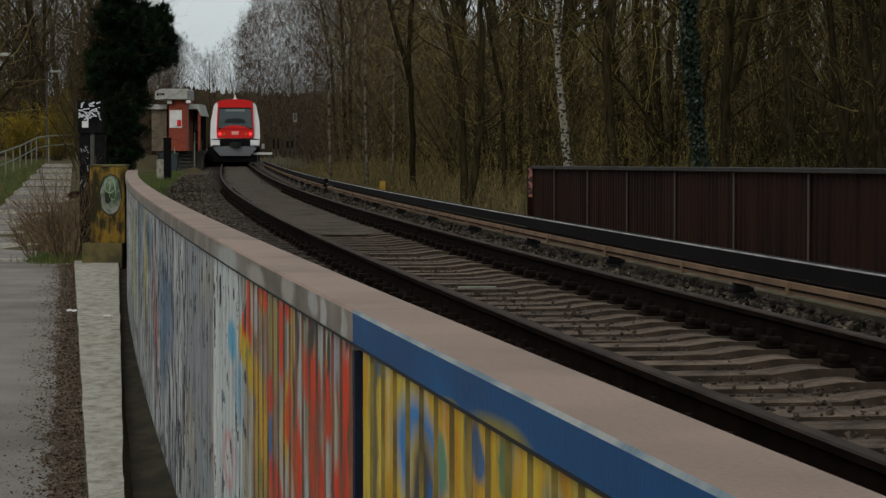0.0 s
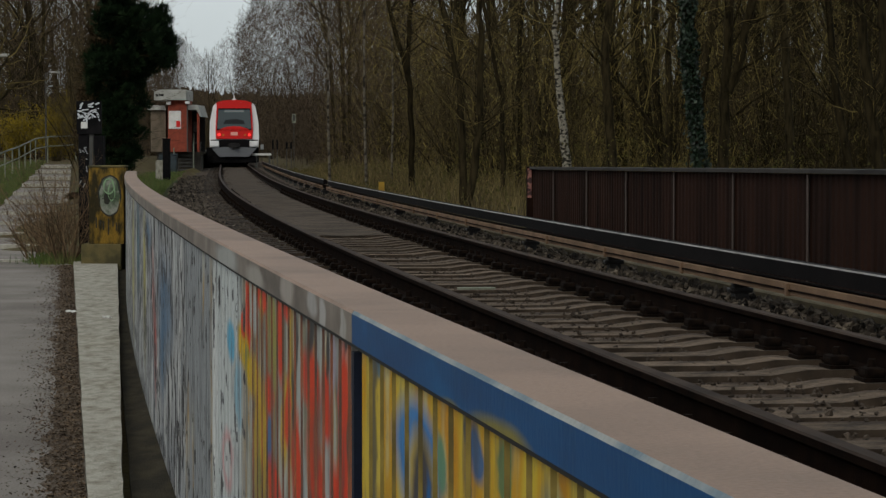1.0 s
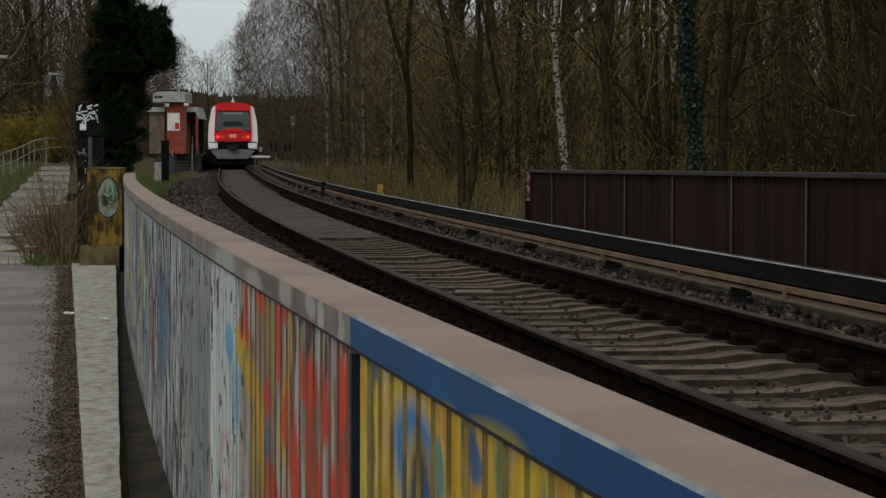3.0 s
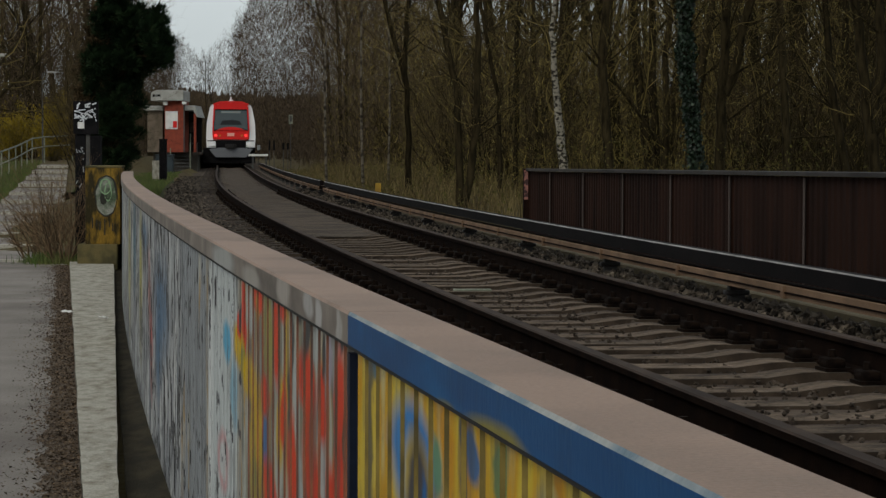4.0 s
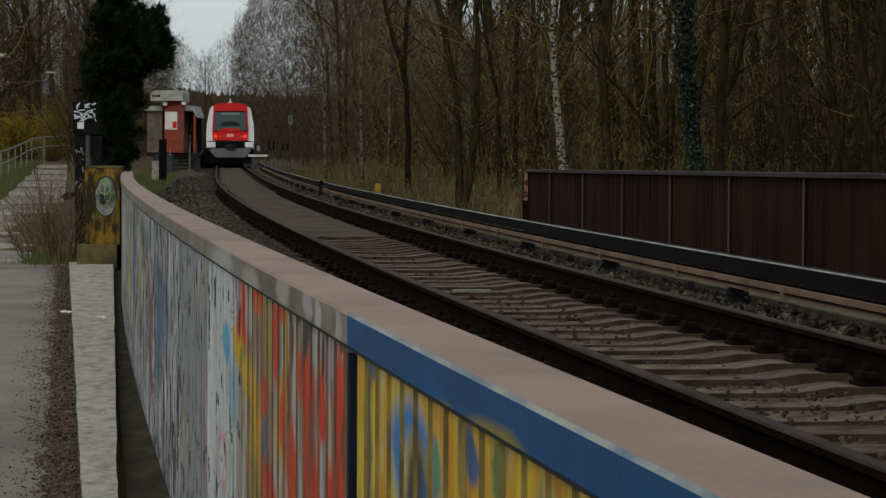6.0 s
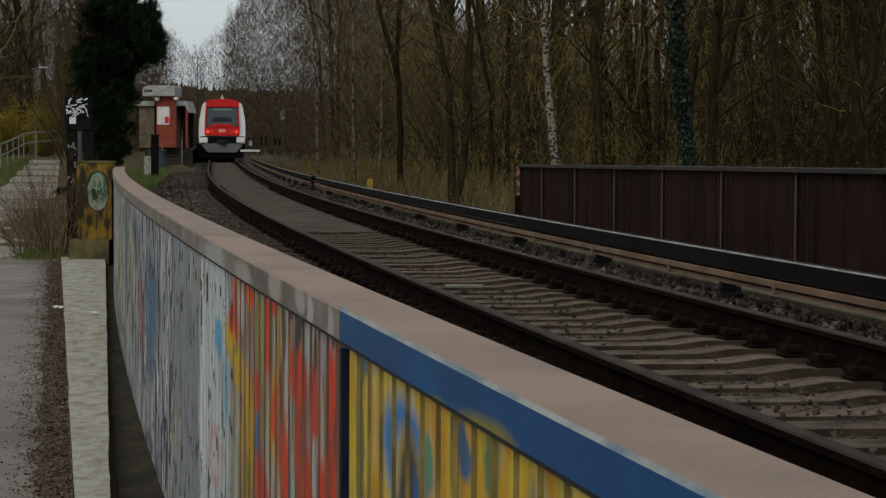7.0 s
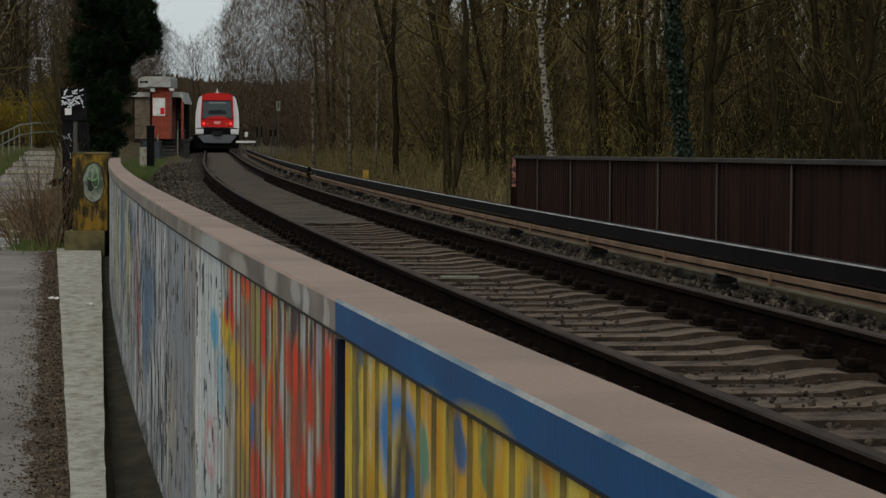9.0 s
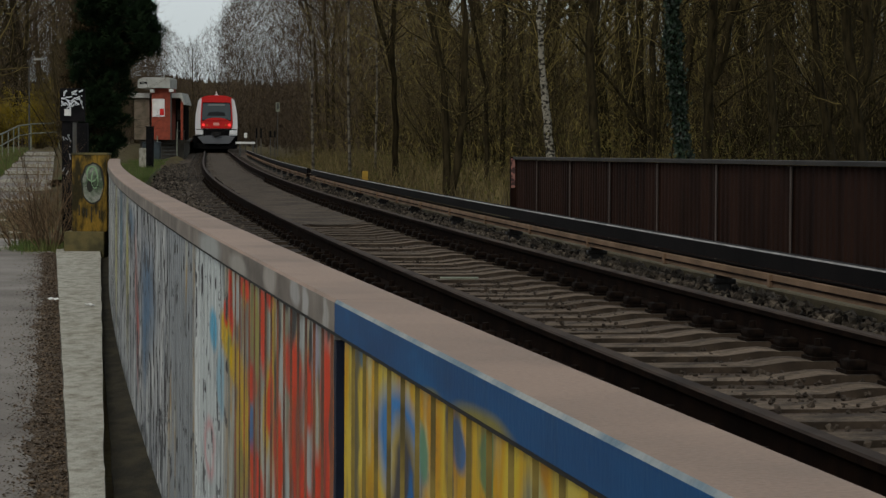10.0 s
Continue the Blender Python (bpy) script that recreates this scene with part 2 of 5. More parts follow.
def sweep(profile, s0, s1, ds, closed=True, mats=None, shift=None):
    """A profile of (off, z) carried along the track; with a UV map of metres along and up."""
    n = max(2, int(round((s1 - s0) / ds)) + 1)
    bm = bmesh.new()
    uv = bm.loops.layers.uv.new("UVMap")
    rings, ss = [], np.linspace(s0, s1, n)
    for s in ss:
        o = shift(s) if shift else 0.0
        rings.append([bm.verts.new(on_line(s, off + o, z)) for off, z in profile])
    m = len(profile)
    for i in range(n - 1):
        for j in range(m if closed else m - 1):
            k = (j + 1) % m
            f = bm.faces.new((rings[i][j], rings[i + 1][j], rings[i + 1][k], rings[i][k]))
            f.material_index = mats[j] if mats else 0
            for lo, (u, v) in zip(f.loops, ((ss[i], profile[j][1]), (ss[i + 1], profile[j][1]), (ss[i + 1], profile[k][1]), (ss[i], profile[k][1]))):
                lo[uv].uv = (u, v)
    if closed:
        bm.faces.new(rings[0])
        bm.faces.new(rings[-1][::-1])
    return bm


# ---- ground: one sheet to the horizon ----
def ramp_z(y):
    """Height of the footpath: level at first, then a long ramp."""
    return -0.80 + 0.01474 * np.clip(y - 39.0, 0, 78)


def ground_z(x, y):
    s, off = line_coords(x, y)
    z = np.full_like(x, -0.62)
    left = np.clip((-off - 1.6) / 0.5, 0, 1)
    z = z * (1 - left) + (ramp_z(y) - 0.10) * left
    verge = np.clip((s - 33) / 8, 0, 1) * np.clip((-off - 1.8) / 0.6, 0, 1) * np.clip((5.2 + off) / 1.5, 0, 1)
    z = z * (1 - verge) + (-0.28) * verge
    right = np.clip((off - 3.0) / 10, 0, 1) * np.clip((s - 25) / 40, 0, 1)
    z = z + 0.25 * right
    far = np.clip((y - 200) / 200, 0, 1)
    return z + far * 0.6


def build_ground():
    xs = np.concatenate([np.linspace(-3000, -90, 8), np.linspace(-80, 90, 171), np.linspace(100, 3000, 8)])
    ys = np.concatenate([np.linspace(-3000, -30, 8), np.arange(-20, 260, 1.0), np.linspace(280, 4000, 10)])
    X, Y = np.meshgrid(xs, ys)
    s, off = line_coords(X.ravel(), Y.ravel())
    Z = ground_z(X.ravel(), Y.ravel())
    calm = (abs(off) > 6) & (s > 20)
    bump_ = np.array([noise.noise((a * 0.35, b * 0.35, 0)) for a, b in zip(X.ravel(), Y.ravel())])
    Z = Z + np.where(calm & (off > 0), 0.14, 0.02) * bump_
    w = len(xs)
    faces = [(j * w + i, j * w + i + 1, (j + 1) * w + i + 1, (j + 1) * w + i) for j in range(len(ys) - 1) for i in range(w - 1)]
    ob = part("ground", (np.stack([X.ravel(), Y.ravel(), Z], 1).tolist(), faces), M_EARTH)
    for p in ob.data.polygons:
        p.use_smooth = True
    tagged(ob, "brown leaf-littered earth with patches of grass", "ground", kind="structure")


build_ground()


# ---- the track ----
M_KERBDIM = material("weathered_trough", (0.092, 0.076, 0.048), (0.056, 0.0464, 0.0288), 2, 0.9, 0.4, 40)
M_CRIB = material("dark_crib_stone", (0.0224, 0.0168, 0.0128), (0.06, 0.0464, 0.0352), 9.0, 0.95, 0.4, 60)


M_SEAT = material("oil_stained_rail_seat", (0.018, 0.013, 0.010), (0.034, 0.025, 0.018), 8.0, 0.9, 0.6, 40)


def build_track():
    bed = part("ballast_bed", sweep([(-2.2, -0.75), (-2.15, -0.30), (-1.55, -0.235), (-0.9, -0.238), (-0.6, -0.224), (0, -0.216), (0.6, -0.224), (0.9, -0.238), (1.35, -0.235), (2.0, -0.20), (2.9, -0.28), (3.3, -0.75)],
                                    -28, 330, 0.8, closed=False), M_BALLAST)
    for p in bed.data.polygons:
        p.use_smooth = True
    tagged(bed, "brown-grey crushed stone ballast under the track", "ballast", kind="structure")
    fill = part("track_fill", sweep([(-0.70, -0.30), (-0.66, -0.176), (-0.5, -0.163), (0, -0.174), (0.5, -0.163), (0.66, -0.176), (0.70, -0.30)], 24, 330, 1.0, closed=False), M_FILL)
    tagged(fill, "trodden sandy fill between the rails", "track bed", kind="structure")
    side = part("track_shoulder", sweep([(-2.3, -0.5), (-2.2, -0.27), (-1.4, -0.195), (-0.85, -0.2), (-0.82, -0.3)], 20, 330, 1.0, closed=False), M_SHOULDER)
    tagged(side, "dark gravel shoulder beside the rail", "track bed", kind="structure")
    for s0, s1, edge in ((50, 60, -3.4), (60.02, 112, -4.9)):
        turf = part("verge", sweep([(edge - 0.2, -0.5), (edge, -0.24), (edge * 0.5 - 1.2, -0.22), (-2.35, -0.25), (-2.25, -0.4)], s0, s1, 1.0, closed=False), M_VERGE)
        tagged(turf, "green and brown turf between parapet and track", "verge", kind="structure")
    track = empty("railway_track", None, "single railway track with rusty rails on sleepers", "railway track")
    head = [(-0.036, -0.035), (-0.036, -0.008), (-0.028, 0.0), (0.028, 0.0), (0.036, -0.008), (0.036, -0.035), (0.009, -0.052), (0.009, -0.135), (0.07, -0.155), (0.07, -0.168), (-0.07, -0.168), (-0.07, -0.155), (-0.009, -0.135), (-0.009, -0.052)]
    mats = [0, 1, 1, 1, 0, 0, 0, 0, 0, 0, 0, 0, 0, 0]
    for off in (-0.753, 0.753):
        part("rail", sweep([(off + a, b) for a, b in head], -28, 330, 0.8, mats=mats), [M_RUST, M_HEAD], track, "rusty steel rail with worn shiny head")
    # sleepers with a waist, and rail fastenings on them
    bm = prism([(-1.3, -0.40), (1.3, -0.40), (1.3, -0.175), (1.0, -0.165), (0.56, -0.168), (0.50, -0.163), (0.43, -0.165), (0.33, -0.178), (0.24, -0.190), (-0.24, -0.190), (-0.33, -0.178), (-0.43, -0.165), (-0.50, -0.163), (-0.56, -0.168), (-1.0, -0.165), (-1.3, -0.175)], -0.14, 0.14)
    bmesh.ops.bevel(bm, geom=[e for e in bm.edges if all(v.co.z > -0.3 for v in e.verts) and abs(e.verts[0].co.y - e.verts[1].co.y) < 0.01], offset=0.06, segments=3, affect="EDGES", profile=0.5)
    first = None
    fast = None
    rng = random.Random(4)
    for i in range(290):
        s = -10.3 + i * 0.593
        m = line_pose(s, rng.uniform(-0.015, 0.015), rng.uniform(-0.016, 0.006)) @ Matrix.Rotation(rng.uniform(-0.02, 0.02), 4, "Z")
        if first is None:
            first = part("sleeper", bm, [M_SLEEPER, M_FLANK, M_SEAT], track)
            # upright flanks get a darker colour for their shade and for soil
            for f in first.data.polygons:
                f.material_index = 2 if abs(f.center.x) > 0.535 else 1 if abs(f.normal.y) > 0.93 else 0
            first.matrix_basis = m
            ob = first
        else:
            ob = again(first, m, track)
        if i < 110:
            for off in (-0.753, 0.753):
                if fast is None:
                    fb = boxes((-0.19, 0.19, -0.09, 0.09, -0.172, -0.150))
                    for side in (-1, 1):
                        box(fb, side * 0.128 - 0.052, side * 0.128 + 0.052, -0.075, 0.075, -0.155, -0.100, bevel=0.022)
                        rod(fb, (side * 0.13, 0, -0.11), (side * 0.13, 0, -0.062), 0.026, 0.02, 6)
                    fast = part("rail_fastening", fb, M_FAST, ob)
                    fast.matrix_basis = Matrix.Translation((off, 0, 0))
                else:
                    again(fast, Matrix.Translation((off, 0, 0)), ob)
    return track


def stones(name, count, s_range, spots, size, seed, mat, label):
    """Broken stones lying in bands along the track, as one joined mesh."""
    rng = random.Random(seed)
    base = [Vector(v) for v in ((1, 0, 0), (-1, 0, 0), (0, 1, 0), (0, -1, 0), (0, 0, 1), (0, 0, -1))]
    tri = ((0, 2, 4), (2, 1, 4), (1, 3, 4), (3, 0, 4), (2, 0, 5), (1, 2, 5), (3, 1, 5), (0, 3, 5))
    vs, fs = [], []
    for _ in range(count):
        a, b, z = rng.choice(spots)
        s = s_range[0] + (s_range[1] - s_range[0]) * rng.random() ** 1.5
        c = on_line(s, rng.uniform(a, b), z + rng.uniform(-0.01, 0.012))
        r = size * rng.uniform(0.5, 1.3)
        e = Euler((rng.random() * 6, rng.random() * 6, rng.random() * 6)).to_matrix()
        k = len(vs)
        vs += [c + e @ (v * r * rng.uniform(0.6, 1.15)) for v in base]
        fs += [tuple(k + i for i in f) for f in tri]
    return tagged(part(name, (vs, fs), mat), label, "stones", kind="stuff")


def build_conductor_rail():
    def run(s0, s1, label):
        top = empty("conductor_rail", None, label, "conductor rail", "conductor rails")
        # the bevel's pale colour paints in the highlight along the cover's top
        part("cover", sweep([(1.50, 0.088), (1.497, 0.190), (1.506, 0.2), (1.555, 0.203), (1.60, 0.175), (1.60, 0.088)], s0, s1, 0.8, mats=[0, 1, 0, 0, 0, 0]), [M_COVER, M_COVHIGHLIGHT], top, "dark protective cover with a painted highlight along its top edge")
        part("contact_rail", sweep([(1.56, -0.02), (1.56, 0.055), (1.64, 0.055), (1.64, -0.02)], s0, s1, 1.2), M_RUST, top)
        part("guard_board", sweep([(1.465, -0.022), (1.465, 0.054), (1.49, 0.058), (1.49, -0.022)], s0, s1, 0.8), M_DUCT, top, "brown guard board below the cover")
        part("guard_lip", sweep([(1.452, 0.008), (1.452, 0.016), (1.465, 0.018), (1.465, 0.006)], s0, s1, 1.2), M_RUST, top)
        clip = None
        for i in range(int((s1 - s0) / 3.0)):
            m = line_pose(s0 + 1.7 + i * 3.0, 1.455, 0.012)
            if clip is None:
                clip = part("board_clip", boxes((-0.012, 0.03, -0.03, 0.03, -0.04, 0.045), bevel=0.004), M_DUCT, top)
                clip.matrix_basis = m
            else:
                again(clip, m, top)
        n = int((s1 - s0 - 0.6) / 4.5)
        bm = boxes((-0.05, 0.05, -0.04, 0.04, -0.32, -0.15), bevel=0.01)
        cap = boxes((-0.09, 0.09, -0.05, 0.05, -0.10, -0.06), (-0.06, 0.06, -0.04, 0.04, -0.16, -0.02), bevel=0.014)
        one = None
        for i in range(n + 1):
            m = line_pose(s0 + 0.3 + i * 4.5, 1.56, 0.0)
            if one is None:
                one = part("support", bm, M_GREYPOST, top, "grey pedestal")
                one.matrix_basis = m
                knob = part("insulator", cap, M_INSUL, one, "black insulator")
            else:
                again(knob, Matrix.Identity(4), again(one, m, top))
    run(-17.4, 49.6, "covered side conductor rail on black insulators beside the track")
    run(51.4, 128, "covered side conductor rail farther along the track")


# ---- the graffiti parapet ----
CAP_Z = 0.60


def wall_shift(s):
    """How far the parapet bends away from the track's own line."""
    c = np.clip(s, -8, 32)
    return 1.879e-6 * c ** 3 + 1.0667e-4 * c ** 2 - 0.010671 * c - 0.0246


def paint(name, kind):
    """Sprayed paint on sheet: fields of colour, drips that follow the ribs, in metres along and up."""
    m = bpy.data.materials.new(name)
    m.use_nodes = True
    n, l = m.node_tree.nodes, m.node_tree.links
    p = n["Principled BSDF"]
    p.inputs["Roughness"].default_value = 0.55
    p.inputs["Specular IOR Level"].default_value = 0.2
    uv = n.new("ShaderNodeUVMap")
    uv.uv_map = "UVMap"

    def noise_at(sx, sy, scale, off=0.0, detail=3.0, rough=0.5):
        mp = n.new("ShaderNodeMapping")
        mp.inputs["Scale"].default_value, mp.inputs["Location"].default_value = (sx, sy, 1), (off, off * 0.7, off)
        l.new(uv.outputs[0], mp.inputs["Vector"])
        t = n.new("ShaderNodeTexNoise")
        t.inputs["Scale"].default_value, t.inputs["Detail"].default_value, t.inputs["Roughness"].default_value = scale, detail, rough
        l.new(mp.outputs[0], t.inputs["Vector"])
        return t.outputs["Fac"]

    def ramp(fac, stops, hard=False):
        r = n.new("ShaderNodeValToRGB")
        r.color_ramp.interpolation = "CONSTANT" if hard else "LINEAR"
        e = r.color_ramp.elements
        while len(e) < len(stops):
            e.new(0.5)
        for el, (pos, c) in zip(e, stops):
            el.position, el.color = pos, (*c, 1) if len(c) == 3 else c
        l.new(fac, r.inputs[0])
        return r.outputs[0]

    def over(a, b, fac):
        x = n.new("ShaderNodeMix")
        x.data_type = "RGBA"
        l.new(a, x.inputs["A"])
        if isinstance(b, tuple):
            x.inputs["B"].default_value = (*b, 1)
        else:
            l.new(b, x.inputs["B"])
        l.new(fac, x.inputs["Factor"])
        return x.outputs["Result"]

    def mask(fac, lo, hi):
        return ramp(fac, [(lo, (0, 0, 0)), (hi, (1, 1, 1))])

    def math_(op, a, b=None):
        x = n.new("ShaderNodeMath")
        x.operation = op
        for k, q in enumerate((a, b)):
            if q is None:
                continue
            if isinstance(q, (int, float)):
                x.inputs[k].default_value = q
            else:
                l.new(q, x.inputs[k])
        return x.outputs[0]

    sep = n.new("ShaderNodeSeparateXYZ")
    l.new(uv.outputs[0], sep.inputs[0])
    U, V = sep.outputs[0], sep.outputs[1]

    def within(u0, u1, soft=0.03):
        """1 between u0 and u1 along the wall."""
        a = math_("MULTIPLY", math_("SUBTRACT", U, u0), 1 / soft)
        b = math_("MULTIPLY", math_("SUBTRACT", u1, U), 1 / soft)
        x = math_("MINIMUM", a, b)
        c = n.new("ShaderNodeClamp")
        l.new(x, c.inputs[0])
        return c.outputs[0]

    # wavering coordinates, so that sprayed strokes have uneven edges
    wob = n.new("ShaderNodeCombineXYZ")
    l.new(math_("ADD", U, math_("MULTIPLY", math_("SUBTRACT", noise_at(0.8, 4.0, 1.6, 17, 3.0), 0.5), 0.26)), wob.inputs[0])
    l.new(math_("ADD", V, math_("MULTIPLY", math_("SUBTRACT", noise_at(1.1, 2.0, 1.6, 19, 2.0), 0.5), 0.07)), wob.inputs[1])

    def stroke(col, u, v, ru, rv, c, amount=1.0, soft=0.25):
        mp = n.new("ShaderNodeMapping")
        mp.inputs["Location"].default_value = (-u / ru, -v / rv, 0)
        mp.inputs["Scale"].default_value = (1 / ru, 1 / rv, 0)
        l.new(wob.outputs[0], mp.inputs["Vector"])
        ln = n.new("ShaderNodeVectorMath")
        ln.operation = "LENGTH"
        l.new(mp.outputs[0], ln.inputs[0])
        mr = n.new("ShaderNodeMapRange")
        for key, x in (("From Min", 1 + soft), ("From Max", 1 - soft), ("To Min", 0.0), ("To Max", amount)):
            mr.inputs[key].default_value = x
        l.new(ln.outputs["Value"], mr.inputs["Value"])
        return over(col, c, mr.outputs[0])

    red, orange, ochre, olive = (0.56, 0.038, 0.008), (0.58, 0.15, 0.015), (0.46, 0.30, 0.022), (0.24, 0.22, 0.045)
    black, silver, mauve, sky_blue, navy_ = (0.014, 0.014, 0.016), (0.34, 0.36, 0.35), (0.33, 0.30, 0.36), (0.09, 0.29, 0.42), (0.006, 0.010, 0.035)
    if kind == "yellow":
        col = ramp(noise_at(3.5, 0.9, 1.6, 3), [(0.25, (0.54, 0.44, 0.11)), (0.45, (0.52, 0.38, 0.05)), (0.56, (0.48, 0.26, 0.022)), (0.66, (0.48, 0.42, 0.2)), (0.8, (0.26, 0.24, 0.085))])
        col = over(col, (0.30, 0.12, 0.01), math_("MULTIPLY", mask(noise_at(4.0, 1.6, 1.6, 64), 0.56, 0.66), 0.6))
        arch = [(-3.09, 0.38, 0.27, 0.105, (0.012, 0.17, 0.46)), (-3.13, 0.345, 0.155, 0.085, (0.50, 0.36, 0.05)), (-3.15, 0.29, 0.13, 0.14, navy_), (-3.22, 0.26, 0.035, 0.10, (0.012, 0.12, 0.34))]
        spots = [(-3.48, 0.45, 0.06, 0.10, (0.48, 0.22, 0.015)), (-3.64, 0.42, 0.024, 0.10, (0.012, 0.03, 0.06)), (-3.72, 0.465, 0.06, 0.04, (0.015, 0.10, 0.26)), (-3.94, 0.46, 0.05, 0.06, (0.08, 0.16, 0.07)), (-3.36, 0.40, 0.05, 0.05, (0.09, 0.22, 0.13)), (-4.25, 0.40, 0.09, 0.10, (0.34, 0.33, 0.16)), (-2.55, 0.50, 0.12, 0.022, (0.05, 0.13, 0.20)), (-2.75, 0.18, 0.16, 0.10, (0.40, 0.22, 0.02)), (-2.52, 0.25, 0.05, 0.30, (0.16, 0.13, 0.03))]
        for k in arch + spots:
            col = stroke(col, *k, amount=0.92)
    elif kind == "red":
        col = ramp(noise_at(5.0, 0.9, 1.7, 5, 4.0), [(0.2, (0.26, 0.24, 0.17)), (0.38, (0.17, 0.16, 0.11)), (0.47, (0.36, 0.37, 0.34)), (0.54, (0.30, 0.20, 0.07)), (0.62, (0.12, 0.10, 0.085)), (0.75, (0.33, 0.35, 0.33))])
        col = over(col, (0.40, 0.43, 0.43), math_("MULTIPLY", mask(noise_at(1.6, 0.8, 1.3, 71), 0.30, 0.42), within(0.62, 2.4, 0.3)))
        col = over(col, (0.20, 0.215, 0.225), math_("MULTIPLY", mask(noise_at(1.0, 0.6, 1.3, 72), 0.30, 0.40), within(2.3, 5.0, 0.15)))
        for k in ((0.73, 0.29, 0.22, 0.07, ochre), (0.62, 0.25, 0.10, 0.05, olive), (0.36, 0.22, 0.26, 0.07, ochre), (0.06, 0.02, 0.24, 0.22, ochre), (0.16, -0.10, 0.08, 0.20, olive), (-0.31, 0.40, 0.12, 0.16, olive), (-0.87, 0.40, 0.045, 0.15, ochre), (-0.67, 0.20, 0.09, 0.13, ochre),
                  (-0.26, 0.08, 0.085, 0.09, (0.04, 0.13, 0.30)), (0.30, 0.43, 0.16, 0.07, silver),
                  (0.0, 0.49, 0.19, 0.045, red), (0.02, 0.46, 0.06, 0.045, ochre), (0.74, 0.36, 0.09, 0.045, red), (0.58, 0.42, 0.07, 0.10, red), (0.52, 0.34, 0.06, 0.05, red), (-0.53, 0.41, 0.085, 0.125, red), (-0.73, 0.505, 0.13, 0.045, red), (-0.77, 0.23, 0.085, 0.09, red), (-1.0, 0.10, 0.12, 0.15, red), (-0.36, -0.06, 0.20, 0.10, red), (-0.22, 0.22, 0.14, 0.055, red),
                  (-1.36, 0.36, 0.19, 0.085, red), (-1.42, 0.16, 0.16, 0.16, (0.42, 0.05, 0.02)), (-1.69, 0.33, 0.10, 0.10, red), (-1.80, 0.10, 0.40, 0.12, red), (-2.05, 0.30, 0.10, 0.20, red), (-2.20, 0.28, 0.09, 0.11, orange), (-1.98, 0.12, 0.07, 0.16, (0.40, 0.04, 0.02)),
                  (-1.37, 0.49, 0.075, 0.065, black), (-1.01, 0.43, 0.05, 0.085, black), (-1.20, 0.52, 0.05, 0.03, black), (-1.73, 0.46, 0.035, 0.06, black), (-2.22, 0.45, 0.045, 0.09, black), (-2.08, 0.52, 0.03, 0.04, black), (-2.12, 0.30, 0.035, 0.05, (0.09, 0.05, 0.02)), (-0.92, 0.28, 0.04, 0.08, black),
                  (-1.70, 0.18, 0.075, 0.08, silver), (-1.56, 0.48, 0.05, 0.07, silver), (-1.84, 0.45, 0.07, 0.085, mauve), (-1.10, 0.31, 0.05, 0.12, silver), (-1.17, 0.05, 0.06, 0.14, silver),
                  (1.28, 0.25, 0.19, 0.07, sky_blue), (0.95, 0.10, 0.16, 0.12, (0.20, 0.33, 0.40)), (1.47, -0.19, 0.23, 0.11, (0.42, 0.22, 0.22)), (1.47, -0.19, 0.15, 0.075, (0.42, 0.44, 0.44)), (1.2, -0.45, 0.14, 0.10, (0.40, 0.20, 0.20)), (2.14, 0.0, 0.14, 0.50, (0.50, 0.52, 0.52))):
            col = stroke(col, *k, amount=0.94)
        col = over(col, (0.03, 0.03, 0.032), math_("MULTIPLY", mask(noise_at(3.0, 3.2, 2.2, 140, 4, 0.6), 0.58, 0.62), within(0.5, 5.0, 0.2)))
    elif kind == "blue_cap":
        col = ramp(noise_at(1.5, 6.0, 1.6, 3), [(0.3, (0.0022, 0.042, 0.135)), (0.6, (0.003, 0.060, 0.18)), (0.75, (0.005, 0.085, 0.23))])
        col = stroke(col, -3.97, 0.522, 0.20, 0.026, (0.20, 0.17, 0.035), 0.95, 0.35)
        col = stroke(col, -3.55, 0.520, 0.10, 0.010, (0.14, 0.13, 0.045), 0.8, 0.4)
    elif kind == "grey_cap":
        col = ramp(noise_at(2.0, 3.0, 1.8, 3, 5.0), [(0.3, (0.23, 0.20, 0.17)), (0.5, (0.15, 0.125, 0.105)), (0.62, (0.09, 0.075, 0.062)), (0.75, (0.24, 0.21, 0.185))])
        for k in ((-1.72, 0.545, 0.07, 0.05, (0.40, 0.39, 0.38)), (-1.50, 0.565, 0.10, 0.035, (0.36, 0.35, 0.34)), (-2.12, 0.545, 0.05, 0.05, (0.36, 0.35, 0.33)), (-0.9, 0.56, 0.16, 0.045, (0.34, 0.31, 0.28)), (0.1, 0.55, 0.3, 0.04, (0.32, 0.30, 0.27)), (1.3, 0.55, 0.5, 0.05, (0.33, 0.34, 0.33))):
            col = stroke(col, *k, amount=0.8)
    else:
        col = ramp(noise_at(1.3, 0.7, 1.8, 2), [(0.25, (0.17, 0.185, 0.20)), (0.45, (0.21, 0.22, 0.23)), (0.55, (0.33, 0.34, 0.34)), (0.68, (0.13, 0.145, 0.16))])
        col = over(col, (0.42, 0.43, 0.42), mask(noise_at(2.6, 0.8, 1.6, 48, 4), 0.55, 0.62))
